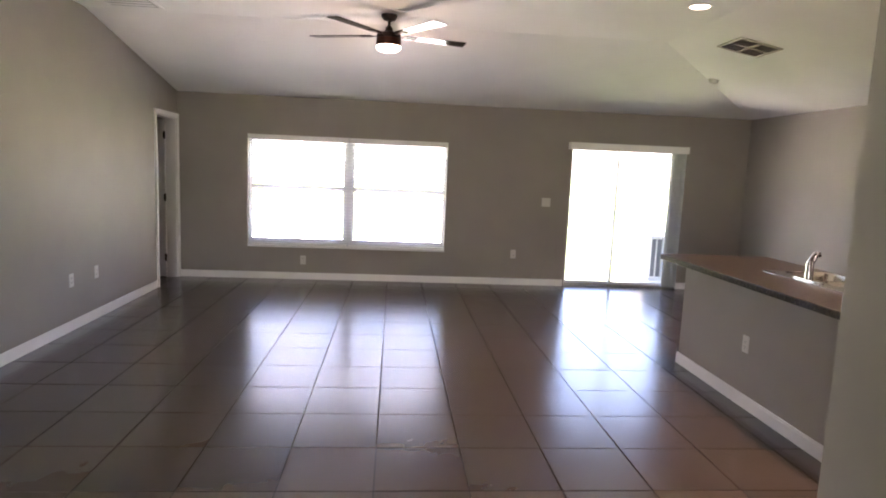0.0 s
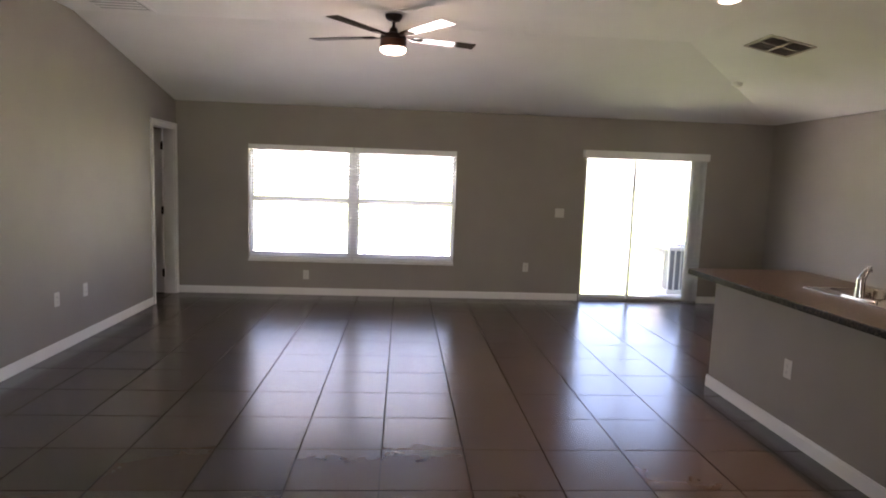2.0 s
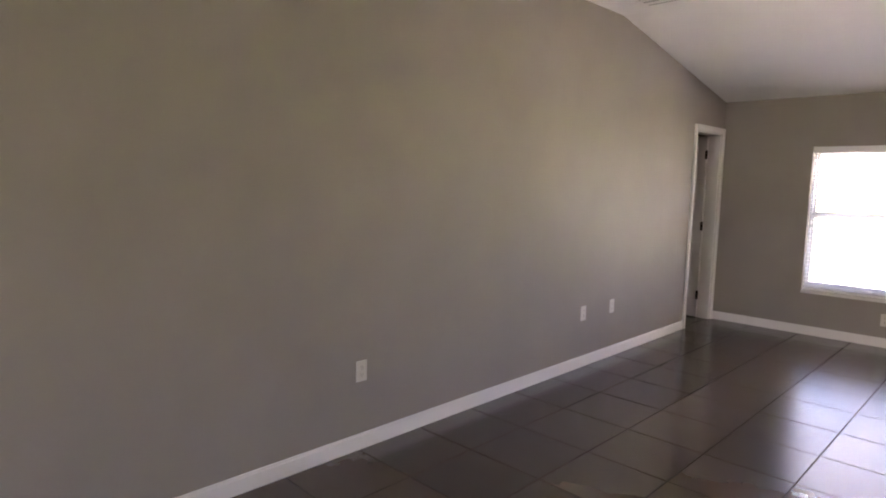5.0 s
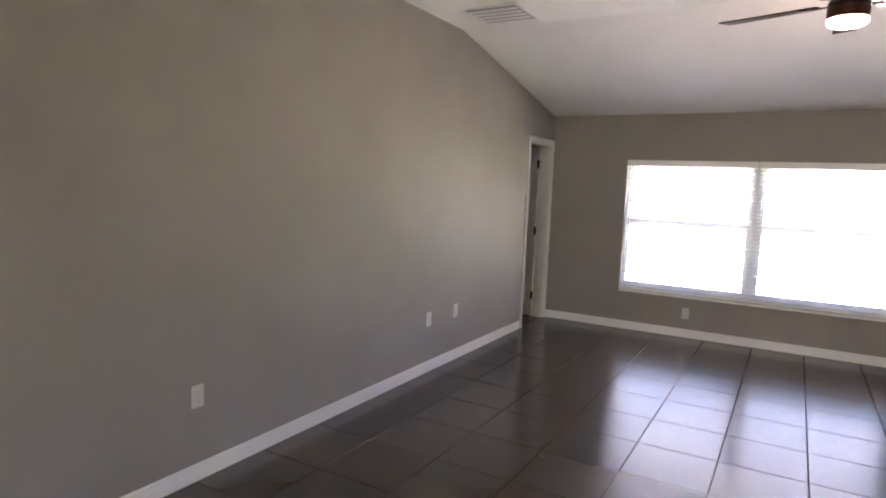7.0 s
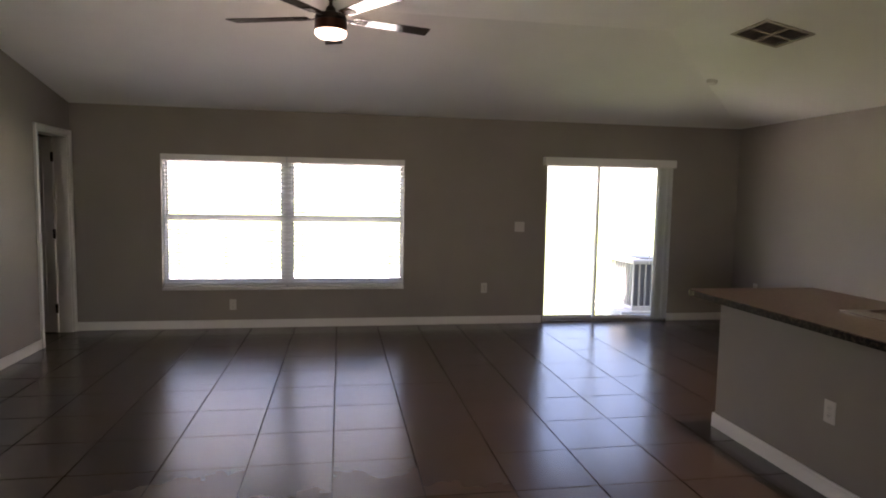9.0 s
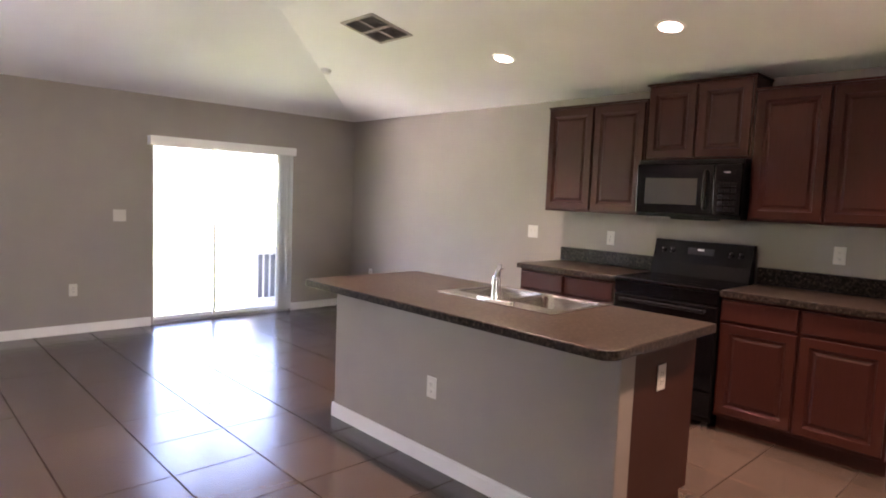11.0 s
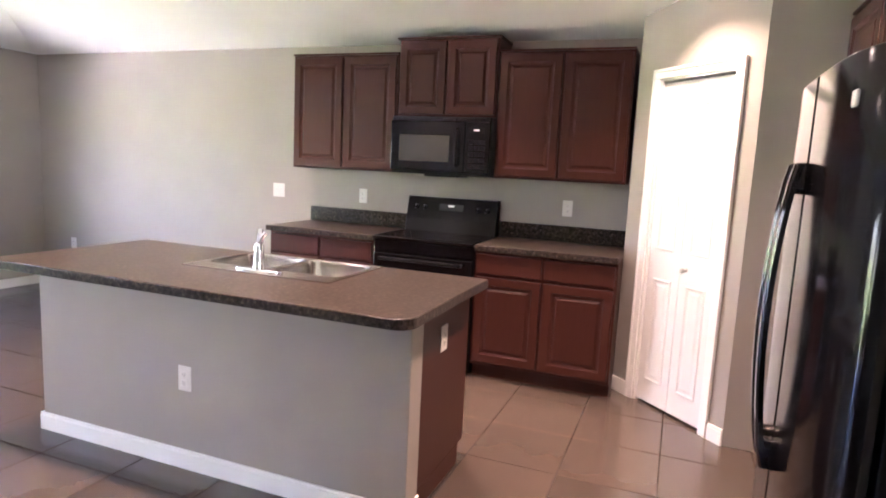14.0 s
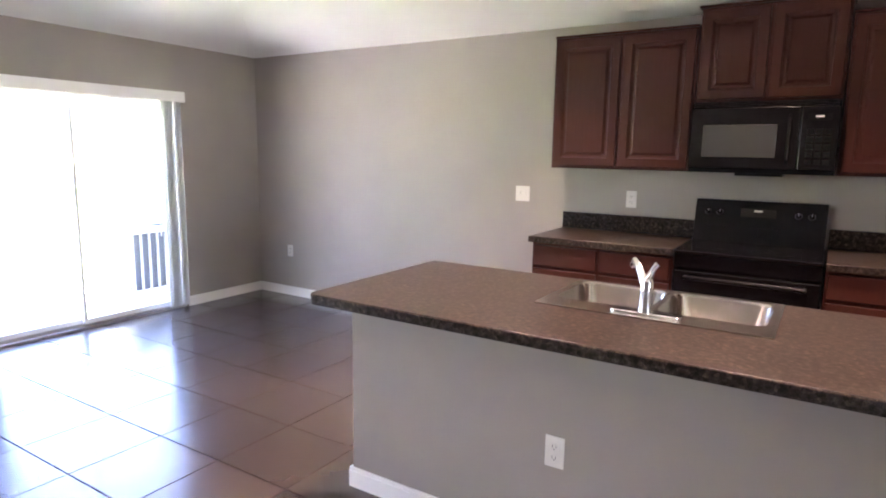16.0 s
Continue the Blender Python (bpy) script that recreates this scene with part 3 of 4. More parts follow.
def base_cabinet(y0, y1, label):
    c = thing("base_cabinet", label, "cabinet", group="kitchen base cabinets")
    bm = boxes((BX, XR, y0, y1, 0.10, 0.889), bevel=0.002, seg=1)
    part("body", bm, CHERRY, c)
    part("toe_kick", boxes((BX + 0.065, XR, y0, y1, 0.0, 0.10)), CHERRY, c)
    w = (y1 - y0 - 0.05) / 2
    for k in range(2):
        yy = y1 - 0.015 - k * (w + 0.02)
        drawer_front(w, 0.135, c, facing_west(BX, yy, 0.737))
        cabinet_door(w, 0.59, c, facing_west(BX, yy, 0.125))
    return c


base_cabinet(5.31, 6.215, "cherry-stained base cabinet with two drawers and doors")
base_cabinet(3.603, 4.54, "cherry-stained base cabinet between range and pantry")


def worktop(name, outline, label, y0=None, y1=None, splash=False):
    c = thing(name, label, "countertop")
    part("slab", extrude(outline, 0.891, 0.931, bevel=0.006, seg=3), COUNTER, c)
    if splash:
        part("backsplash", boxes((XR - 0.02, XR - 0.0005, y0, y1, 0.9315, 1.05), bevel=0.004), COUNTER, c)
    return c


worktop("countertop", [(4.27, 5.31), (XR - 0.001, 5.31), (XR - 0.001, 6.235), (4.27, 6.235)], "speckled brown-grey laminate countertop on base cabinets", 5.31, 6.235, True)
worktop("countertop", [(4.27, 3.602), (XR - 0.001, 3.602), (XR - 0.001, 4.54), (4.27, 4.54)], "speckled brown-grey laminate countertop beside the pantry", 3.602, 4.54, True)

# range
RY0, RY1, RX = 4.545, 5.305, 4.27
rg = thing("range", "black electric range with glass cooktop and rear control panel", "stove", Matrix.Translation((0, 0, 0.014)))
for x in (4.33, 4.83):
    for y in (4.60, 5.25):
        part("foot", tube(bmesh.new(), x, y, -0.014, 0.022, 0.018, n=12), SLOT, rg)
part("body", boxes((RX + 0.02, XR - 0.015, RY0 + 0.002, RY1 - 0.002, 0.02, 0.895), bevel=0.004), BLACK, rg)
part("cooktop", boxes((RX - 0.012, XR - 0.06, RY0 + 0.002, RY1 - 0.002, 0.897, 0.921), bevel=0.008), GLASSK, rg)
for bx, by, br in ((4.44, 4.74, 0.10), (4.44, 5.10, 0.085), (4.66, 4.75, 0.075), (4.66, 5.09, 0.10)):
    bm = bmesh.new()
    for q in (br, br * 0.62):
        a = [bm.verts.new((bx + q * math.cos(k * math.pi / 24), by + q * math.sin(k * math.pi / 24), 0.9215)) for k in range(48)]
        b = [bm.verts.new((bx + (q - 0.003) * math.cos(k * math.pi / 24), by + (q - 0.003) * math.sin(k * math.pi / 24), 0.9215)) for k in range(48)]
        for k in range(48):
            bm.faces.new((a[k], a[(k + 1) % 48], b[(k + 1) % 48], b[k]))
    part("burner_ring", bm, GREYGL, rg, "thin grey burner ring")
bm = extrude([(4.78, 0.915), (4.885, 0.915), (4.885, 1.185), (4.845, 1.185), (4.80, 1.02)], RY0 + 0.01, RY1 - 0.01, bevel=0.004)
bmesh.ops.transform(bm, matrix=Matrix(((1, 0, 0, 0), (0, 0, 1, 0), (0, 1, 0, 0), (0, 0, 0, 1))), verts=bm.verts)
bmesh.ops.recalc_face_normals(bm, faces=bm.faces)
part("control_panel", bm, BLACKM, rg)
ctilt = math.atan2(0.045, 0.165)


def on_panel(bm, y, z):
    """Set a piece made round the origin (facing -x) on the sloped control panel."""
    x = 4.80 + (z - 1.02) * 0.045 / 0.165
    bmesh.ops.transform(bm, matrix=Matrix.Translation((x, y, z)) @ Matrix.Rotation(ctilt, 4, 'Y'), verts=bm.verts)
    return bm


for y in (4.635, 4.705, 5.145, 5.215):
    k = part("control_knob", on_panel(tube(bmesh.new(), 0, 0, -0.022, 0.0, 0.016, 0.021, n=20, axis='X'), y, 1.105), BLACKM, rg, smooth=True)
    part("pointer", on_panel(boxes((-0.0245, -0.0215, -0.0015, 0.0015, 0.0, 0.014)), y, 1.105), PRINT, k)
part("display", on_panel(boxes((-0.003, 0.001, -0.10, 0.10, -0.028, 0.028), bevel=0.001, seg=1), 4.925, 1.11), GLASSK, rg)
part("badge", on_panel(boxes((-0.006, -0.001, -0.024, 0.024, -0.008, 0.008), bevel=0.002), 4.925, 1.122), CHROME, rg, "small bright oval badge")
part("oven_door", boxes((RX - 0.005, RX + 0.03, RY0 + 0.006, RY1 - 0.006, 0.235, 0.80), bevel=0.008), BLACK, rg)
part("oven_window", boxes((RX - 0.008, RX, RY0 + 0.13, RY1 - 0.13, 0.36, 0.64), bevel=0.002), GLASSK, rg)
part("front_rail", boxes((RX, RX + 0.03, RY0 + 0.006, RY1 - 0.006, 0.815, 0.894), bevel=0.004), BLACK, rg)
bm = sweep([(RX - 0.045, RY0 + 0.07, 0.765), (RX - 0.048, (RY0 + RY1) / 2, 0.767), (RX - 0.045, RY1 - 0.07, 0.765)], 0.012)
for y in (RY0 + 0.08, RY1 - 0.08):
    tube(bm, y, 0.765, RX - 0.045, RX, 0.009, axis='X', n=10)
part("handle", bm, BLACKM, rg, smooth=True)
part("storage_drawer", boxes((RX, RX + 0.03, RY0 + 0.006, RY1 - 0.006, 0.06, 0.225), bevel=0.008), BLACK, rg)

# microwave over the range
mw = thing("microwave", "black over-the-range microwave with grey window", "microwave")
MX, MZ0, MZ1 = 4.50, 1.375, 1.792
part("body", boxes((MX + 0.03, XR, 4.549, 5.307, MZ0 + 0.004, MZ1), bevel=0.003), BLACKM, mw)
d = part("door", boxes((MX, MX + 0.03, 4.735, 5.306, MZ0 + 0.03, MZ1 - 0.035), bevel=0.006), BLACK, mw)
part("window", boxes((MX - 0.003, MX + 0.004, 4.845, 5.235, MZ0 + 0.095, MZ1 - 0.135), bevel=0.002), GREYGL, d, "grey screened glass window")
bm = sweep([(MX, 4.785, MZ0 + 0.07), (MX - 0.035, 4.785, MZ0 + 0.09), (MX - 0.04, 4.785, MZ0 + 0.19), (MX - 0.035, 4.785, MZ1 - 0.10), (MX, 4.785, MZ1 - 0.08)], 0.010)
part("handle", bm, BLACK, d, smooth=True)
cp = part("control_panel", boxes((MX, MX + 0.03, 4.55, 4.731, MZ0 + 0.03, MZ1 - 0.035), bevel=0.005), BLACK, mw)
part("clock_display", boxes((MX - 0.002, MX + 0.003, 4.585, 4.70, MZ1 - 0.115, MZ1 - 0.075)), GLASSK, cp)
part("badge", boxes((MX - 0.003, MX, 4.625, 4.665, MZ1 - 0.098, MZ1 - 0.088)), PRINT, cp, "small pale badge")
for r in range(5):
    for q in range(3):
        part("button", boxes((MX - 0.0025, MX + 0.001, 4.582 + q * 0.042, 4.614 + q * 0.042, MZ0 + 0.06 + r * 0.042, MZ0 + 0.088 + r * 0.042), bevel=0.001, seg=1), BLACKM, cp)
part("top_vent", boxes(*[(MX + 0.004, MX + 0.03, 4.56, 5.30, MZ1 - 0.030 + k * 0.008, MZ1 - 0.026 + k * 0.008) for k in range(4)]), BLACKM, mw)
part("bottom_grille", boxes((MX + 0.05, XR - 0.08, 4.80, 5.05, MZ0 - 0.012, MZ0 + 0.006), bevel=0.003), BLACKM, mw)

# island
IX0, IX1, IY0, IY1 = 2.255, 3.19, 4.105, 6.285
WX, WT = 2.478, 0.115
isl = thing("kitchen_island", "kitchen island with a greige half wall and cherry end panel", "kitchen island")
part("half_wall", boxes((WX, WX + WT, 4.185, 6.235, 0, 0.874), bevel=0.004), WALL, isl, "greige painted half wall")
bb = bmesh.new()
for dd in ((WX - B, WX, 4.185 - B, 6.235 + B), (WX, WX + WT, 4.185 - B, 4.185), (WX, WX + WT, 6.235, 6.235 + B)):
    box(bb, dd[0], dd[1], dd[2], dd[3], 0, 0.078, bevel=0.002, seg=1)
    ix, iy = (0.003, 0) if dd[1] - dd[0] < dd[3] - dd[2] else (0, 0.003)
    box(bb, dd[0] + ix, dd[1] - ix * 0.3, dd[2] + iy, dd[3] - iy * 0.3, 0.075, 0.092, bevel=0.003)
part("baseboard", bb, TRIM, isl, "white baseboard")
CX0, CX1 = WX + WT + 0.001, 3.165
part("end_panel", boxes((CX0, CX1, 4.19, 4.206, 0.10, 0.874), (CX0, CX1 - 0.07, 4.19, 4.206, 0.0, 0.10), bevel=0.0015, seg=1), CHERRY, isl)
part("end_panel", boxes((CX0, CX1, 6.214, 6.23, 0.0, 0.874), bevel=0.0015, seg=1), CHERRY, isl)
part("cabinet_body", boxes((CX0, CX1, 4.207, 6.213, 0.10, 0.55), (CX1 - 0.02, CX1, 4.207, 6.213, 0.55, 0.874)), CHERRY, isl)
part("toe_kick", boxes((CX0, CX1 - 0.07, 4.207, 6.213, 0.0, 0.10)), CHERRY, isl)
wd = (6.213 - 4.207 - 0.07) / 4
for k in range(4):
    m = Matrix.Translation((CX1, 4.217 + k * (wd + 0.017), 0.125)) @ Matrix.Rotation(radians(90), 4, 'Z')
    cabinet_door(wd, 0.575, isl, m)
    drawer_front(wd, 0.135, isl, Matrix.Translation((0, 0, 0.597)) @ m)

# island worktop: rounded outer corners and a cut-out for the sink
SKX0, SKX1, SKY0, SKY1 = 2.645, 3.165, 4.665, 5.475


def rounded(x0, x1, y0, y1, radii, n=6):
    """Outline, counter-clockwise from the corner x0, y0."""
    pts = []
    for (cx, cy, a), r in zip(((x0, y0, 180), (x1, y0, 270), (x1, y1, 0), (x0, y1, 90)), radii):
        sx, sy = (1 if cx == x0 else -1), (1 if cy == y0 else -1)
        if r == 0:
            pts.append((cx, cy))
            continue
        for k in range(n + 1):
            t = radians(a + 90 * k / n)
            pts.append((cx + sx * r + r * math.cos(t), cy + sy * r + r * math.sin(t)))
    return pts


def slab_with_hole(outer, inner, z0, z1):
    """Plate between two outlines with the same number of points."""
    bm = bmesh.new()
    loops = [[bm.verts.new((x, y, z)) for x, y in o] for o in (outer, inner) for z in (z0, z1)]
    n = len(outer)
    ob, ot, ib, it = loops
    for k in range(n):
        j = (k + 1) % n
        bm.faces.new((ob[k], ob[j], ot[j], ot[k]))
        bm.faces.new((it[k], it[j], ib[j], ib[k]))
        bm.faces.new((ot[k], ot[j], it[j], it[k]))
        bm.faces.new((ib[k], ib[j], ob[j], ob[k]))
    bmesh.ops.recalc_face_normals(bm, faces=bm.faces)
    return bm


iw = thing("island_countertop", "speckled brown-grey laminate island countertop with rounded corners", "countertop")
bm = slab_with_hole(rounded(IX0, IX1, IY0, IY1, (0.07, 0.02, 0.02, 0.05)), rounded(SKX0 + 0.015, SKX1 - 0.015, SKY0 + 0.015, SKY1 - 0.015, (0.03,) * 4), 0.874, 0.914)
bmesh.ops.bevel(bm, geom=[e for e in bm.edges if abs(e.verts[0].co.z - 0.914) < 1e-5 and abs(e.verts[1].co.z - 0.914) < 1e-5 and e.calc_face_angle(0) > 1], offset=0.006, segments=3, affect='EDGES', profile=0.5)
part("slab", bm, COUNTER, iw)

# double-bowl sink
sk = thing("kitchen_sink", "stainless double-bowl drop-in sink in the island countertop", "sink")
B1 = (SKX0 + 0.125, SKX1 - 0.03, SKY0 + 0.03, (SKY0 + SKY1) / 2 - 0.012)
B2 = (SKX0 + 0.125, SKX1 - 0.03, (SKY0 + SKY1) / 2 + 0.012, SKY1 - 0.03)
rim = bmesh.new()
for q in (boxes((SKX0, SKX0 + 0.125, SKY0, SKY1, 0.9145, 0.9195)), boxes((SKX1 - 0.03, SKX1, SKY0, SKY1, 0.9145, 0.9195)),
          boxes((SKX0 + 0.125, SKX1 - 0.03, SKY0, SKY0 + 0.03, 0.9145, 0.9195)), boxes((SKX0 + 0.125, SKX1 - 0.03, SKY1 - 0.03, SKY1, 0.9145, 0.9195)),
          boxes((SKX0 + 0.125, SKX1 - 0.03, B1[3], B2[2], 0.908, 0.9175))):
    me = bpy.data.meshes.new("tmp")
    q.to_mesh(me)
    q.free()
    rim.from_mesh(me)
    bpy.data.meshes.remove(me)
part("rim", rim, STEEL, sk)
for b in (B1, B2):
    bm = bmesh.new()
    rings = []
    for inset, z, r in ((0.0, 0.9195, 0.05), (0.004, 0.905, 0.055), (0.012, 0.78, 0.065), (0.03, 0.745, 0.08), (0.07, 0.735, 0.07)):
        rings.append([bm.verts.new((x, y, z)) for x, y in rounded(b[0] + inset, b[1] - inset, b[2] + inset, b[3] - inset, (r,) * 4, 6)])
    for a, c in zip(rings, rings[1:]):
        for k in range(len(a)):
            j = (k + 1) % len(a)
            bm.faces.new((a[k], c[k], c[j], a[j]))
    bm.faces.new(rings[-1])
    # rim infill round the bowl's rounded corners
    o = [bm.verts.new((x, y, 0.9193)) for x, y in rounded(b[0] - 0.002, b[1] + 0.002, b[2] - 0.002, b[3] + 0.002, (0.0005,) * 4, 6)]
    for k in range(len(o)):
        j = (k + 1) % len(o)
        bm.faces.new((o[k], rings[0][k], rings[0][j], o[j]))
    bmesh.ops.recalc_face_normals(bm, faces=bm.faces)
    bowl = part("bowl", bm, STEEL, sk, smooth=True)
    part("drain", lathe([(0.012, 0.7365), (0.042, 0.7365), (0.044, 0.739), (0.030, 0.7375), (0.028, 0.7372)], 24, (b[0] + b[1]) / 2, (b[2] + b[3]) / 2), CHROME, bowl, smooth=True)

FX, FY = 2.705, 5.075
fc = thing("faucet", "chrome single-lever kitchen faucet on the sink deck", "faucet")
bm = extrude(rounded(FX - 0.028, FX + 0.028, FY - 0.125, FY + 0.125, (0.027,) * 4), 0.9198, 0.930, bevel=0.004)
part("base_plate", bm, CHROME, fc, smooth=True)
part("body", lathe([(0.027, 0.930), (0.025, 0.945), (0.0225, 1.00), (0.0225, 1.035), (0.018, 1.048)], 24, FX, FY), CHROME, fc, smooth=True)
part("spout", sweep([(FX, FY, 1.0), (FX + 0.03, FY + 0.022, 1.04), (FX + 0.07, FY + 0.05, 1.075), (FX + 0.10, FY + 0.072, 1.088), (FX + 0.112, FY + 0.08, 1.07)], [0.018, 0.016, 0.0145, 0.016, 0.015], 16), CHROME, fc, smooth=True)
part("lever", sweep([(FX, FY, 1.04), (FX, FY - 0.008, 1.06), (FX + 0.004, FY - 0.018, 1.085), (FX + 0.012, FY - 0.028, 1.10)], [0.017, 0.013, 0.010, 0.012], 14), CHROME, fc, smooth=True)

# refrigerator, its front towards +y
FR0, FR1, FY0, FY1, FH = 1.745, 2.65, 2.20, 2.89, 1.715
fg = thing("refrigerator", "black side-by-side refrigerator with curved doors and bow handles", "refrigerator")
part("body", boxes((FR0, FR1, FY0, FY1 - 0.012, 0.03, FH - 0.012), bevel=0.006), BLACKM, fg)
FM = FR0 + 0.45


def curved_door(x0, x1, z0, z1):
    bm = bmesh.new()
    n = 22
    prof = []
    for k in range(n + 1):
        u = k / n
        x = x0 + (x1 - x0) * u
        gx = (x - FR0) / (FR1 - FR0)
        prof.append((x, FY1 + 0.04 + 0.06 * (1 - abs(2 * min(max(gx, 0.0), 1.0) - 1) ** 4.5)))
    outline = [(x1, FY1), (x0, FY1)] + prof
    lo = [bm.verts.new((x, y, z0)) for x, y in outline]
    hi = [bm.verts.new((x, y, z1)) for x, y in outline]
    m = len(outline)
    for k in range(m):
        j = (k + 1) % m
        bm.faces.new((lo[k], lo[j], hi[j], hi[k]))
    bm.faces.new(lo)
    bm.faces.new(hi)
    bmesh.ops.recalc_face_normals(bm, faces=bm.faces)
    bmesh.ops.bevel(bm, geom=[e for e in bm.edges if e.calc_face_angle(0) > 0.9], offset=0.008, segments=3, affect='EDGES', profile=0.5)
    return bm


def bow_handle(hx, hy, z0, z1):
    """A flat strap bowed outwards, with a foot block at each end."""
    bm = bmesh.new()
    n = 18
    rings = []
    for k in range(n + 1):
        u = k / n
        out = hy + 0.026 + 0.034 * math.sin(math.pi * u) ** 0.75
        w = 0.019 + 0.004 * abs(2 * u - 1) ** 3
        z = z0 + (z1 - z0) * u
        rings.append([bm.verts.new((hx + dx, out + dy, z)) for dx, dy in ((-w, -0.008), (w, -0.008), (w, 0.004), (w * 0.6, 0.010), (-w * 0.6, 0.010), (-w, 0.004))])
    for a, b in zip(rings, rings[1:]):
        for k in range(6):
            bm.faces.new((a[k], a[(k + 1) % 6], b[(k + 1) % 6], b[k]))
    bm.faces.new(rings[0])
    bm.faces.new(rings[-1])
    bmesh.ops.recalc_face_normals(bm, faces=bm.faces)
    for z in (z0, z1 - 0.07):
        box(bm, hx - 0.022, hx + 0.022, hy - 0.012, hy + 0.034, z - 0.004, z + 0.074, bevel=0.006)
    return bm


for x0, x1, hx in ((FR0 + 0.002, FM - 0.003, FM - 0.045), (FM + 0.003, FR1 - 0.002, FM + 0.045)):
    dr = part("door", curved_door(x0, x1, 0.09, FH), BLACK, fg, smooth=True)
    hy = FY1 + 0.10
    part("handle", bow_handle(hx, hy, 0.70, 1.49), BLACK, dr, smooth=True)
    if x0 < FM - 0.1:
        part("badge", boxes((x0 + 0.10, x0 + 0.135, FY1 + 0.082, FY1 + 0.09, 1.60, 1.635), bevel=0.004), PRINT, dr, "small round badge")
for x in (FR0 + 0.06, FR1 - 0.06):
    part("hinge_cover", boxes((x - 0.05, x + 0.05, FY1 - 0.16, FY1 + 0.045, FH - 0.012, FH + 0.016), bevel=0.008), BLACKM, fg)
part("kick_grille", boxes(*[(FR0 + 0.03, FR1 - 0.03, FY1 - 0.03, FY1, 0.022 + 0.011 * k, 0.029 + 0.011 * k) for k in range(6)]), BLACKM, fg)
for x in (FR0 + 0.06, FR1 - 0.06):
    for y in (FY0 + 0.06, FY1 - 0.08):
        part("foot", tube(bmesh.new(), x, y, 0.0, 0.032, 0.016, n=12), BLACKM, fg)

# cabinets over the refrigerator, facing +y
for x0, x1, z0 in ((1.74, 2.655, 1.745), (2.66, 3.655, 1.745)):
    c = thing("wall_cabinet", "cherry-stained wall cabinet above the black refrigerator", "cabinet", group="cabinets over the refrigerator")
    yf, z1 = 2.64, 2.185
    part("body", boxes((x0, x1, YS, yf, z0, z1), bevel=0.002, seg=1), CHERRY, c)
    part("top_moulding", boxes((x0 + 0.001, x1 - 0.001, YS, yf + 0.016, z1, z1 + 0.014), bevel=0.004), CHERRY, c)
    w = (x1 - x0 - 0.05) / 2
    for k in range(2):
        cabinet_door(w, z1 - z0 - 0.035, c, Matrix.Translation((x1 - 0.015 - k * (w + 0.02), yf, z0 + 0.018)) @ Matrix.Rotation(radians(180), 4, 'Z'))

# pantry bifold door
pd = tagged(new("door_pantry"), "white four-panel bifold pantry door, closed", "door", kind="structure")
pd.matrix_basis = pm @ Matrix.Translation((0, 0.03, 0.018))
wl = (PO1 - PO0 - 0.036) / 2
for k in range(2):
    x0 = PO0 + 0.016 + k * (wl + 0.004)
    lf = panel_door_leaf(pd, Matrix.Translation((x0, 0, 0)), wl, PZ - 0.045, 0.032, [(0.055, wl - 0.055, 0.98, 1.86), (0.055, wl - 0.055, 0.14, 0.80)], -1)
    if k == 1:
        bm = lathe([(0.014, 0), (0.008, 0.006), (0.008, 0.018), (0.017, 0.026), (0.017, 0.034), (0.009, 0.040)], 20)
        bmesh.ops.transform(bm, matrix=Matrix.Translation((x0 + 0.045, -0.016, 0.89)) @ Matrix.Rotation(radians(90), 4, 'X'), verts=bm.verts)
        part("knob", bm, NICKEL, lf, "satin nickel knob", smooth=True)


# ---- wall plates ----
def plate(name, m, label, category, kind, gangs=1):
    """Local x across, -y out of the wall, origin at the plate's middle."""
    o = thing(name, label, category, m, "wall plates")
    w, h = 0.072 + 0.046 * (gangs - 1), 0.117
    part("cover", boxes((-w / 2, w / 2, -0.006, 0, -h / 2, h / 2), bevel=0.003), PLATE, o)
    for g in range(gangs):
        cx = -0.023 * (gangs - 1) + 0.046 * g
        if kind == "outlet":
            for z in (-0.02, 0.02):
                s = part("socket", boxes((cx - 0.016, cx + 0.016, -0.008, -0.005, z - 0.0145, z + 0.0145), bevel=0.003), PLATE, o)
                part("slots", boxes((cx - 0.0075, cx - 0.0055, -0.0085, -0.0078, z - 0.003, z + 0.007), (cx + 0.0055, cx + 0.0075, -0.0085, -0.0078, z - 0.003, z + 0.006), (cx - 0.002, cx + 0.002, -0.0085, -0.0078, z - 0.011, z - 0.007)), SLOT, s)
        else:
            part("switch", boxes((cx - 0.012, cx + 0.012, -0.0075, -0.005, -0.026, 0.026), (cx - 0.005, cx + 0.005, -0.016, -0.006, 0.0, 0.012), bevel=0.0015, seg=1), PLATE, o)
    return o


def to_east(y, z):      # on the west wall, looking to +x
    return Matrix.Translation((XL, y, z)) @ Matrix.Rotation(radians(90), 4, 'Z')


def to_west(y, z, x=XR):
    return Matrix.Translation((x, y, z)) @ Matrix.Rotation(radians(-90), 4, 'Z')


for y in (4.65, 6.88, 7.33):
    plate("wall_outlet", to_east(y, 0.44), "white duplex outlet low on the long greige wall", "outlet", "outlet")
plate("wall_outlet", Matrix.Translation((1.70, YF, 0.425)), "white duplex outlet beside the patio door", "outlet", "outlet")
plate("wall_outlet", Matrix.Translation((-1.12, YF, 0.26)), "white duplex outlet under the window", "outlet", "outlet")
plate("light_switch", Matrix.Translation((2.112, YF, 1.145)), "white light switch beside the patio door", "switch", "switch", 2)
plate("light_switch", to_west(6.576, 1.165), "white double light switch beside the cabinets", "switch", "switch", 2)
plate("wall_outlet", to_west(5.738, 1.165), "white duplex outlet above the countertop", "outlet", "outlet")
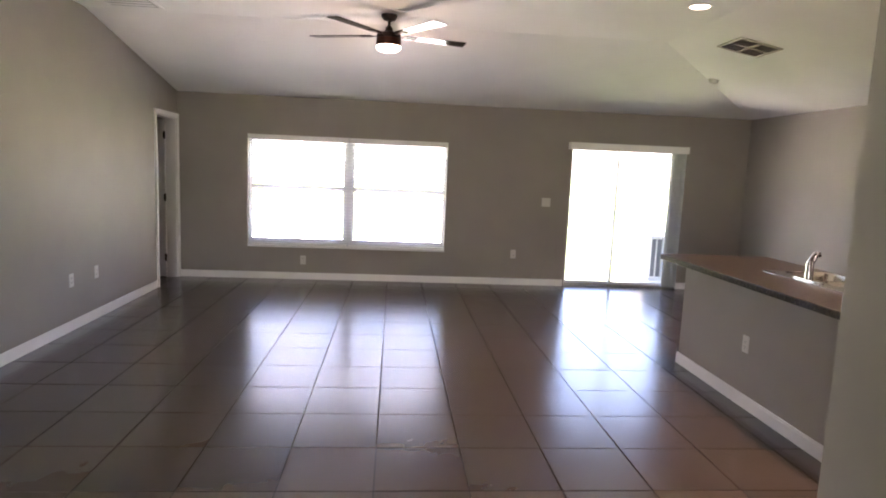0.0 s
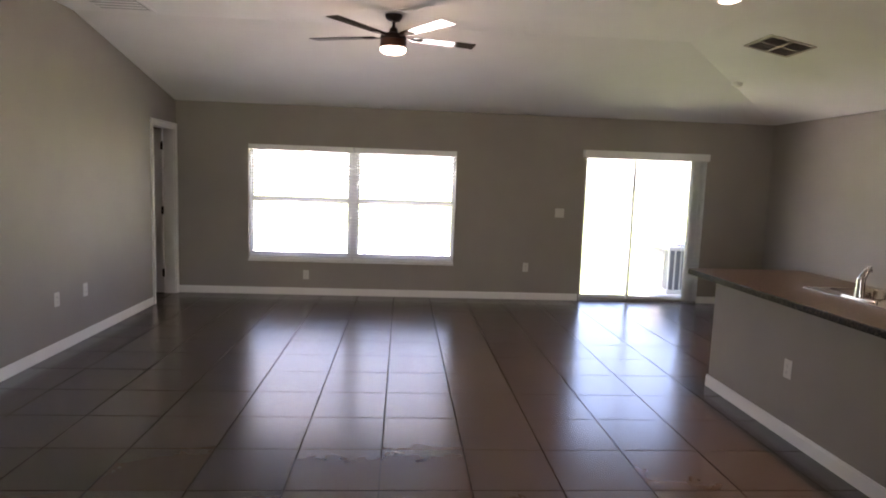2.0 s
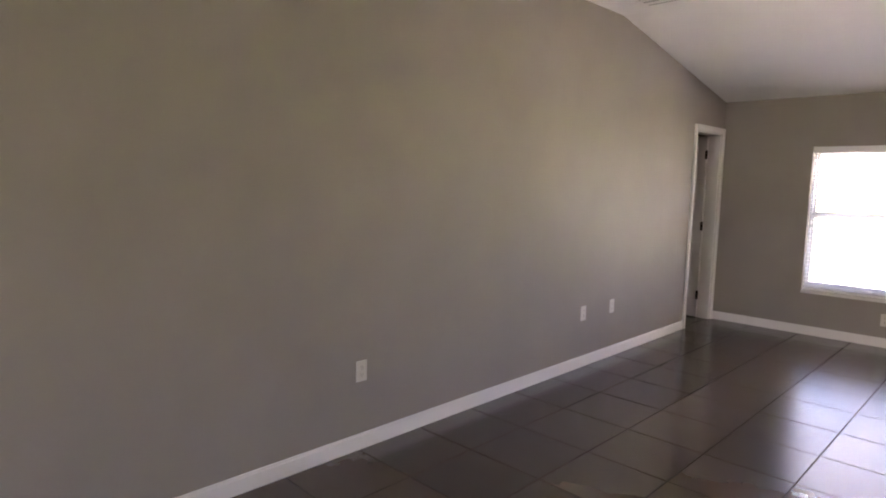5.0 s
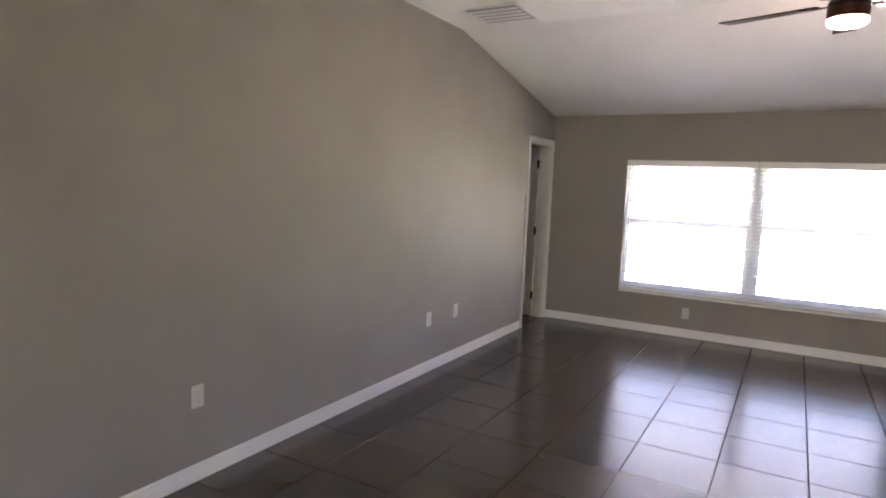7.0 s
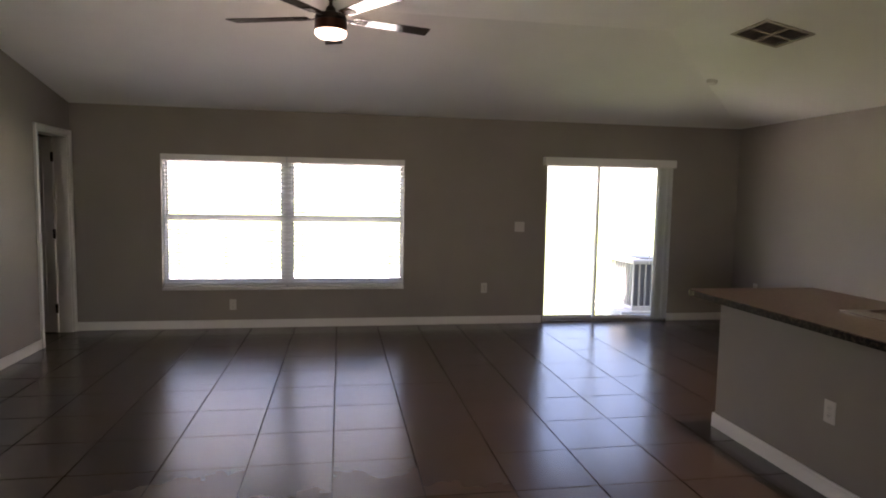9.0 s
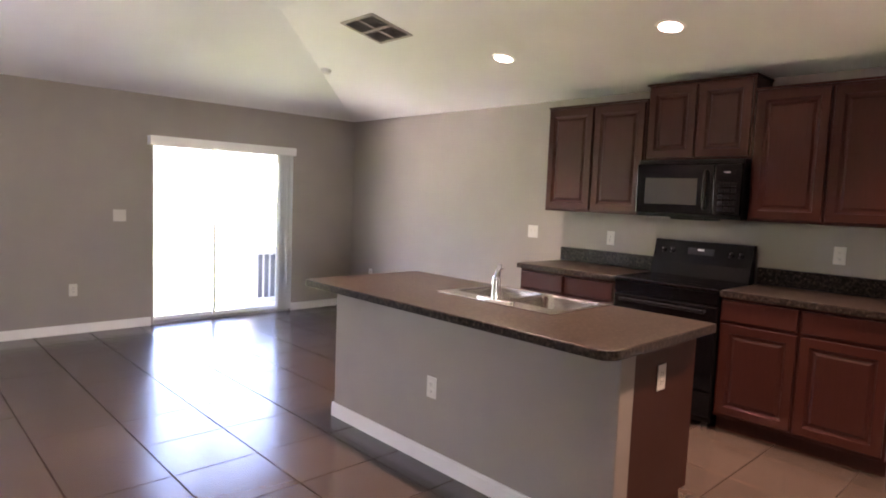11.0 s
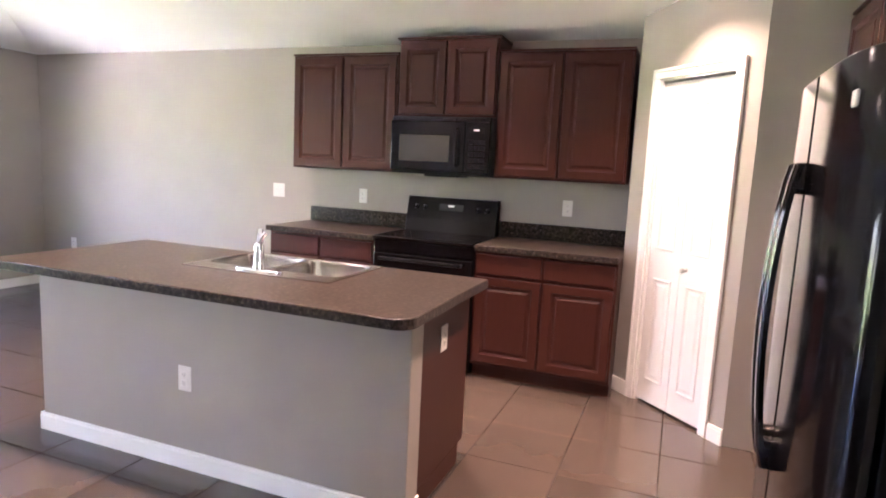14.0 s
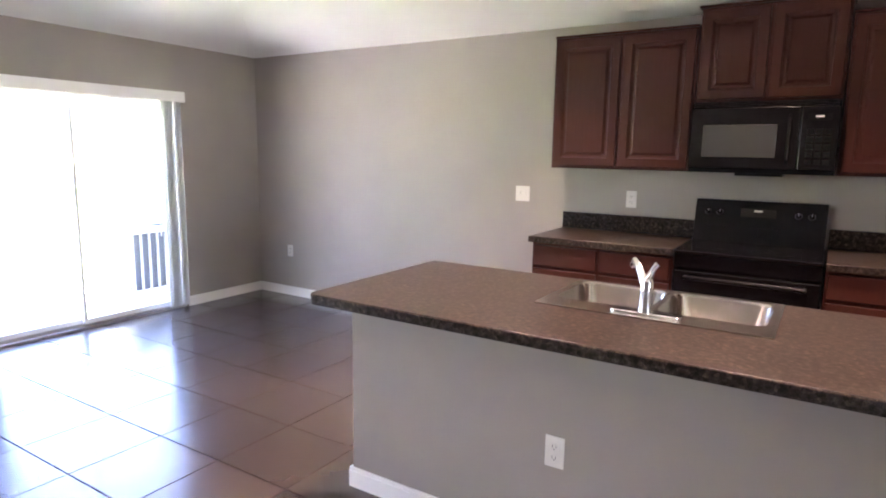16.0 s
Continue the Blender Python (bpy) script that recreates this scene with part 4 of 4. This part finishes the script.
plate("wall_outlet", to_west(4.047, 1.178), "white duplex outlet above the countertop", "outlet", "outlet")
plate("wall_outlet", to_west(9.13, 0.46), "white duplex outlet low in the dining corner", "outlet", "outlet")
plate("wall_outlet", to_west(5.30, 0.432, WX), "white duplex outlet on the island half wall", "outlet", "outlet")
plate("wall_outlet", Matrix.Translation((2.83, 4.19, 0.70)), "white duplex outlet on the island end panel", "outlet", "outlet")

# fan remote in its wall holder
rm = thing("fan_remote", "black oval fan remote in a wall holder with pale button", "remote control", Matrix.Translation((1.635, NY, 1.155)) @ Matrix.Rotation(radians(180), 4, 'Z'))
bm = extrude(rounded(-0.024, 0.024, -0.07, 0.07, (0.0235,) * 4, 8), 0, 0.024, bevel=0.007)
bmesh.ops.transform(bm, matrix=Matrix.Rotation(radians(90), 4, 'X'), verts=bm.verts)
part("holder", bm, BLACKM, rm, smooth=True)
bm = extrude(rounded(-0.017, 0.017, -0.045, 0.062, (0.016,) * 4, 8), 0.018, 0.034, bevel=0.005)
bmesh.ops.transform(bm, matrix=Matrix.Rotation(radians(90), 4, 'X'), verts=bm.verts)
part("handset", bm, BLACKM, rm, smooth=True)
part("button", tube(bmesh.new(), 0, 0.036, -0.037, -0.030, 0.014, n=20, axis='Y'), PLATE, rm, "pale round button")


# ---- ceiling fixtures ----
def on_ceiling(x, y):
    """Pose with local z down-pointing axis turned to the ceiling's pitch."""
    z = ceil_z(x, y)
    if z >= ZC - 1e-4:
        return Matrix.Translation((x, y, z))
    if ZW + SLOPE * (XR - x) < ZW + SLOPE * (YF - y):
        return Matrix.Translation((x, y, z)) @ Matrix.Rotation(math.atan(SLOPE), 4, 'Y')
    return Matrix.Translation((x, y, z)) @ Matrix.Rotation(-math.atan(SLOPE), 4, 'X')


def downlight(x, y):
    o = thing("recessed_downlight", "lit recessed ceiling downlight with white trim ring", "ceiling light", on_ceiling(x, y), "recessed downlights")
    bm = bmesh.new()
    rings = [[bm.verts.new((r * math.cos(k * math.pi / 16), r * math.sin(k * math.pi / 16), z)) for k in range(32)] for r, z in ((0.094, 0.0), (0.092, -0.006), (0.080, -0.008), (0.070, -0.004))]
    for a, b in zip(rings, rings[1:]):
        for k in range(32):
            bm.faces.new((a[k], a[(k + 1) % 32], b[(k + 1) % 32], b[k]))
    part("trim_ring", bm, TRIM, o, smooth=True)
    bm = tube(bmesh.new(), 0, 0, -0.0045, -0.001, 0.0705, n=32)
    part("lens", bm, LIT, o, "glowing warm lens")
    lamp = new("downlight_lamp", bpy.data.lights.new("downlight_lamp", 'AREA'))
    lamp.data.shape, lamp.data.size, lamp.data.energy, lamp.data.color = 'DISK', 0.13, CAN_W, (1.0, 0.71, 0.46)
    lamp.data.spread = radians(108)
    lamp.matrix_world = on_ceiling(x, y) @ Matrix.Translation((0, 0, -0.012))
    return o


CAN_W = 0.38
for x, y in ((3.95, 6.21), (3.93, 4.83), (3.98, 3.41), (2.30, 6.05), (2.30, 4.65), (2.30, 3.25)):
    downlight(x, y)


def register(x, y, size, mat, label, vanes, quarters, wide=0.008, pitch=38):
    o = thing("ceiling_vent", label, "vent", on_ceiling(x, y))
    h = size / 2
    part("frame", boxes((-h, h, -h, -h + 0.028, -0.010, 0), (-h, h, h - 0.028, h, -0.010, 0), (-h, -h + 0.028, -h + 0.028, h - 0.028, -0.010, 0), (h - 0.028, h, -h + 0.028, h - 0.028, -0.010, 0), bevel=0.003), TRIM if not quarters else mat, o)
    # flat sheet whose colour stands for the shade behind the vanes
    part("backing", boxes((-h + 0.02, h - 0.02, -h + 0.02, h - 0.02, -0.002, 0.0)), SLOT if quarters else VENTB, o, "dark sheet standing for the shaded duct throat" if quarters else "")
    i = h - 0.028
    if quarters:
        part("crossbar", boxes((-0.014, 0.014, -i, i, -0.010, -0.003), (-i, -0.014, -0.014, 0.014, -0.010, -0.003), (0.014, i, -0.014, 0.014, -0.010, -0.003)), mat, o)
    for k in range(vanes):
        u = -i + 2 * i * (k + 0.5) / vanes
        bm = boxes((-i, i, -wide, wide, -0.0008, 0.0008))
        bmesh.ops.transform(bm, matrix=Matrix.Translation((0, u, -0.007 if quarters else -0.018)) @ Matrix.Rotation(radians(pitch), 4, 'X'), verts=bm.verts)
        part("vane", bm, mat, o)
    return o


# grey puts the gaps' shade into the white vent's backing
VENTB = painted("vent_backing_shade_grey", (0.42, 0.42, 0.40), 0.5, 60, 0.0005, 0.05)
VENTG = painted("grey_vent_metal", (0.42, 0.38, 0.33), 0.5, 60, 0.0005, 0.05)
register(3.15, 6.80, 0.40, VENTG, "dark square four-way ceiling vent with louvres", 14, True)
register(-2.22, 6.95, 0.46, TRIM, "white louvred return vent on the high ceiling", 5, False, 0.031, 3)
cs = thing("ceiling_sensor", "small dark brown sensor box on the high ceiling", "sensor", on_ceiling(-2.36, 6.2))
part("base", boxes((-0.075, 0.075, -0.055, 0.055, -0.012, 0), bevel=0.004), BLACKM, cs)
part("cover", boxes((-0.065, 0.065, -0.045, 0.045, -0.05, -0.012), bevel=0.01), BRONZE, cs)
sd = thing("smoke_detector", "small round white smoke detector on sloping ceiling", "smoke detector", on_ceiling(3.55, 8.13))
part("base", lathe([(0.052, 0.0), (0.054, -0.010), (0.050, -0.014)], 28), PLATE, sd, smooth=True)
part("cover", lathe([(0.048, -0.014), (0.046, -0.030), (0.030, -0.038)], 28), PLATE, sd, smooth=True)

# ceiling fan
FNX, FNY, FNZ = -0.03, 6.90, 2.52
fan = thing("ceiling_fan", "dark bronze five-blade ceiling fan with lit bowl light", "ceiling fan", Matrix.Translation((FNX, FNY, FNZ)))
part("canopy", lathe([(0.070, ZC - FNZ), (0.068, ZC - FNZ - 0.02), (0.05, ZC - FNZ - 0.045), (0.022, ZC - FNZ - 0.055)], 28), BRONZE, fan, smooth=True)
part("downrod", tube(bmesh.new(), 0, 0, 0.16, ZC - FNZ - 0.05, 0.012, n=14), BRONZE, fan)
part("yoke_cover", lathe([(0.018, 0.205), (0.03, 0.19), (0.036, 0.165), (0.06, 0.15)], 24), BRONZE, fan, smooth=True)
part("motor_housing", lathe([(0.06, 0.152), (0.095, 0.145), (0.105, 0.13), (0.105, 0.105)], 32), BRONZE, fan, smooth=True)
part("switch_housing", lathe([(0.105, 0.104), (0.107, 0.10), (0.107, 0.045), (0.102, 0.04)], 32), COPPER, fan, "reddish bronze light housing", smooth=True)
part("light_bowl", lathe([(0.104, 0.040), (0.106, 0.03), (0.10, 0.012), (0.08, 0.0), (0.045, -0.008), (0.01, -0.010)], 32), LIT, fan, "glowing frosted glass bowl", smooth=True)
lamp = new("fan_lamp", bpy.data.lights.new("fan_lamp", 'POINT'))
lamp.data.energy, lamp.data.color, lamp.data.shadow_soft_size = 0.28, (1.0, 0.78, 0.55), 0.10
lamp.location = (FNX, FNY, FNZ - 0.13)
for k in range(5):
    ang = radians(89 - 72 * k)
    turn = Matrix.Rotation(ang, 4, 'Z')
    bm = extrude([(0.16, -0.052), (0.69, -0.068), (0.70, -0.064), (0.718, 0.060), (0.71, 0.066), (0.16, 0.052), (0.15, 0.04), (0.15, -0.04)], -0.003, 0.003, bevel=0.0015, seg=1)
    bmesh.ops.transform(bm, matrix=turn @ Matrix.Translation((0, 0, 0.128)) @ Matrix.Rotation(radians(-5), 4, 'X'), verts=bm.verts)
    bl = part("blade", bm, BLADE, fan, "glossy dark wooden blade")
    bm = boxes((0.09, 0.21, -0.018, 0.018, -0.008, -0.0035), (0.19, 0.25, -0.036, 0.036, -0.008, -0.0035), bevel=0.002)
    bmesh.ops.transform(bm, matrix=turn @ Matrix.Translation((0, 0, 0.128)) @ Matrix.Rotation(radians(-5), 4, 'X'), verts=bm.verts)
    part("blade_iron", bm, BRONZE, bl)

# ---- outside ----
bm = bmesh.new()
bmesh.ops.create_grid(bm, x_segments=40, y_segments=40, size=300, matrix=Matrix.Translation((0, 0, -0.17)))
structure("ground", bm, GRASSM, "mown green lawn reaching the distance", "ground")
# first slab, outside the window, is unseen and added to bounce sun indoors
structure("patio", boxes((-3.2, 1.4, YF + T, YF + T + 5.0, -0.25, -0.035), (1.4, 4.3, YF + T, YF + T + 0.45, -0.25, -0.035), (3.8, 4.75, YF + T + 0.6, YF + T + 1.5, -0.25, -0.035), bevel=0.01), CONCRETE, "pale concrete door slab and condenser pad, plus an unseen sun-bouncing slab", "patio")
ac = thing("air_conditioner", "grey outdoor condenser unit with vertical louvres", "air conditioner", Matrix.Translation((4.36, 10.75, -0.035)))
part("base_pan", boxes((-0.38, 0.38, -0.36, 0.36, 0.0, 0.06), bevel=0.01), ACGREY, ac)
part("coil_core", boxes((-0.33, 0.33, -0.31, 0.31, 0.06, 0.64)), COIL, ac)
part("top_cover", boxes((-0.38, 0.38, -0.36, 0.36, 0.64, 0.70), bevel=0.015), ACGREY, ac)
part("fan_guard", lathe([(0.26, 0.70), (0.25, 0.715), (0.05, 0.725)], 32), BLACKM, ac, smooth=True)
for k in range(9):
    u = -0.36 + 0.72 * k / 8
    for s in (-1, 1):
        part("louvre", boxes((u - 0.008, u + 0.008, s * 0.335 - 0.012, s * 0.335 + 0.012, 0.06, 0.64)), ACGREY, ac)
        part("louvre", boxes((s * 0.355 - 0.012, s * 0.355 + 0.012, u * 0.9 - 0.008, u * 0.9 + 0.008, 0.06, 0.64)), ACGREY, ac)

# ---- floor tiles, last ----
g = 0.0042
bm = boxes((g, TILE - g, g, TILE - g, -0.010, 0.0))
tile_mesh = mesh_of("tile", bm, TILEM)
made = 0
rest = bmesh.new()
for j in range(-18, 9):
    for i in range(-7, 12):
        x0, y0 = i * TILE, 6.0 + j * TILE
        if x0 + TILE < XL or x0 > XR or y0 + TILE < YB or y0 > YF:
            if not (-5 < x0 < XL and 7.3 < y0 < YF):
                continue
        hidden = (x0 > WX and x0 + TILE < CX1 and y0 > 4.2 and y0 + TILE < 6.2) or x0 > BX and y0 < 6.1
        if y0 > 1.9 and x0 > XL - TILE and made < 300 and not hidden:
            t = new("tile", tile_mesh)
            t.parent = floor
            t.location = (x0, y0, random.uniform(-0.0003, 0.0003))
            made += 1
        else:
            box(rest, x0 + g, x0 + TILE - g, y0 + g, y0 + TILE - g, -0.010, 0.0)
o = part("tile_field", rest, TILEM, floor)
tagged(o, kind="stuff")
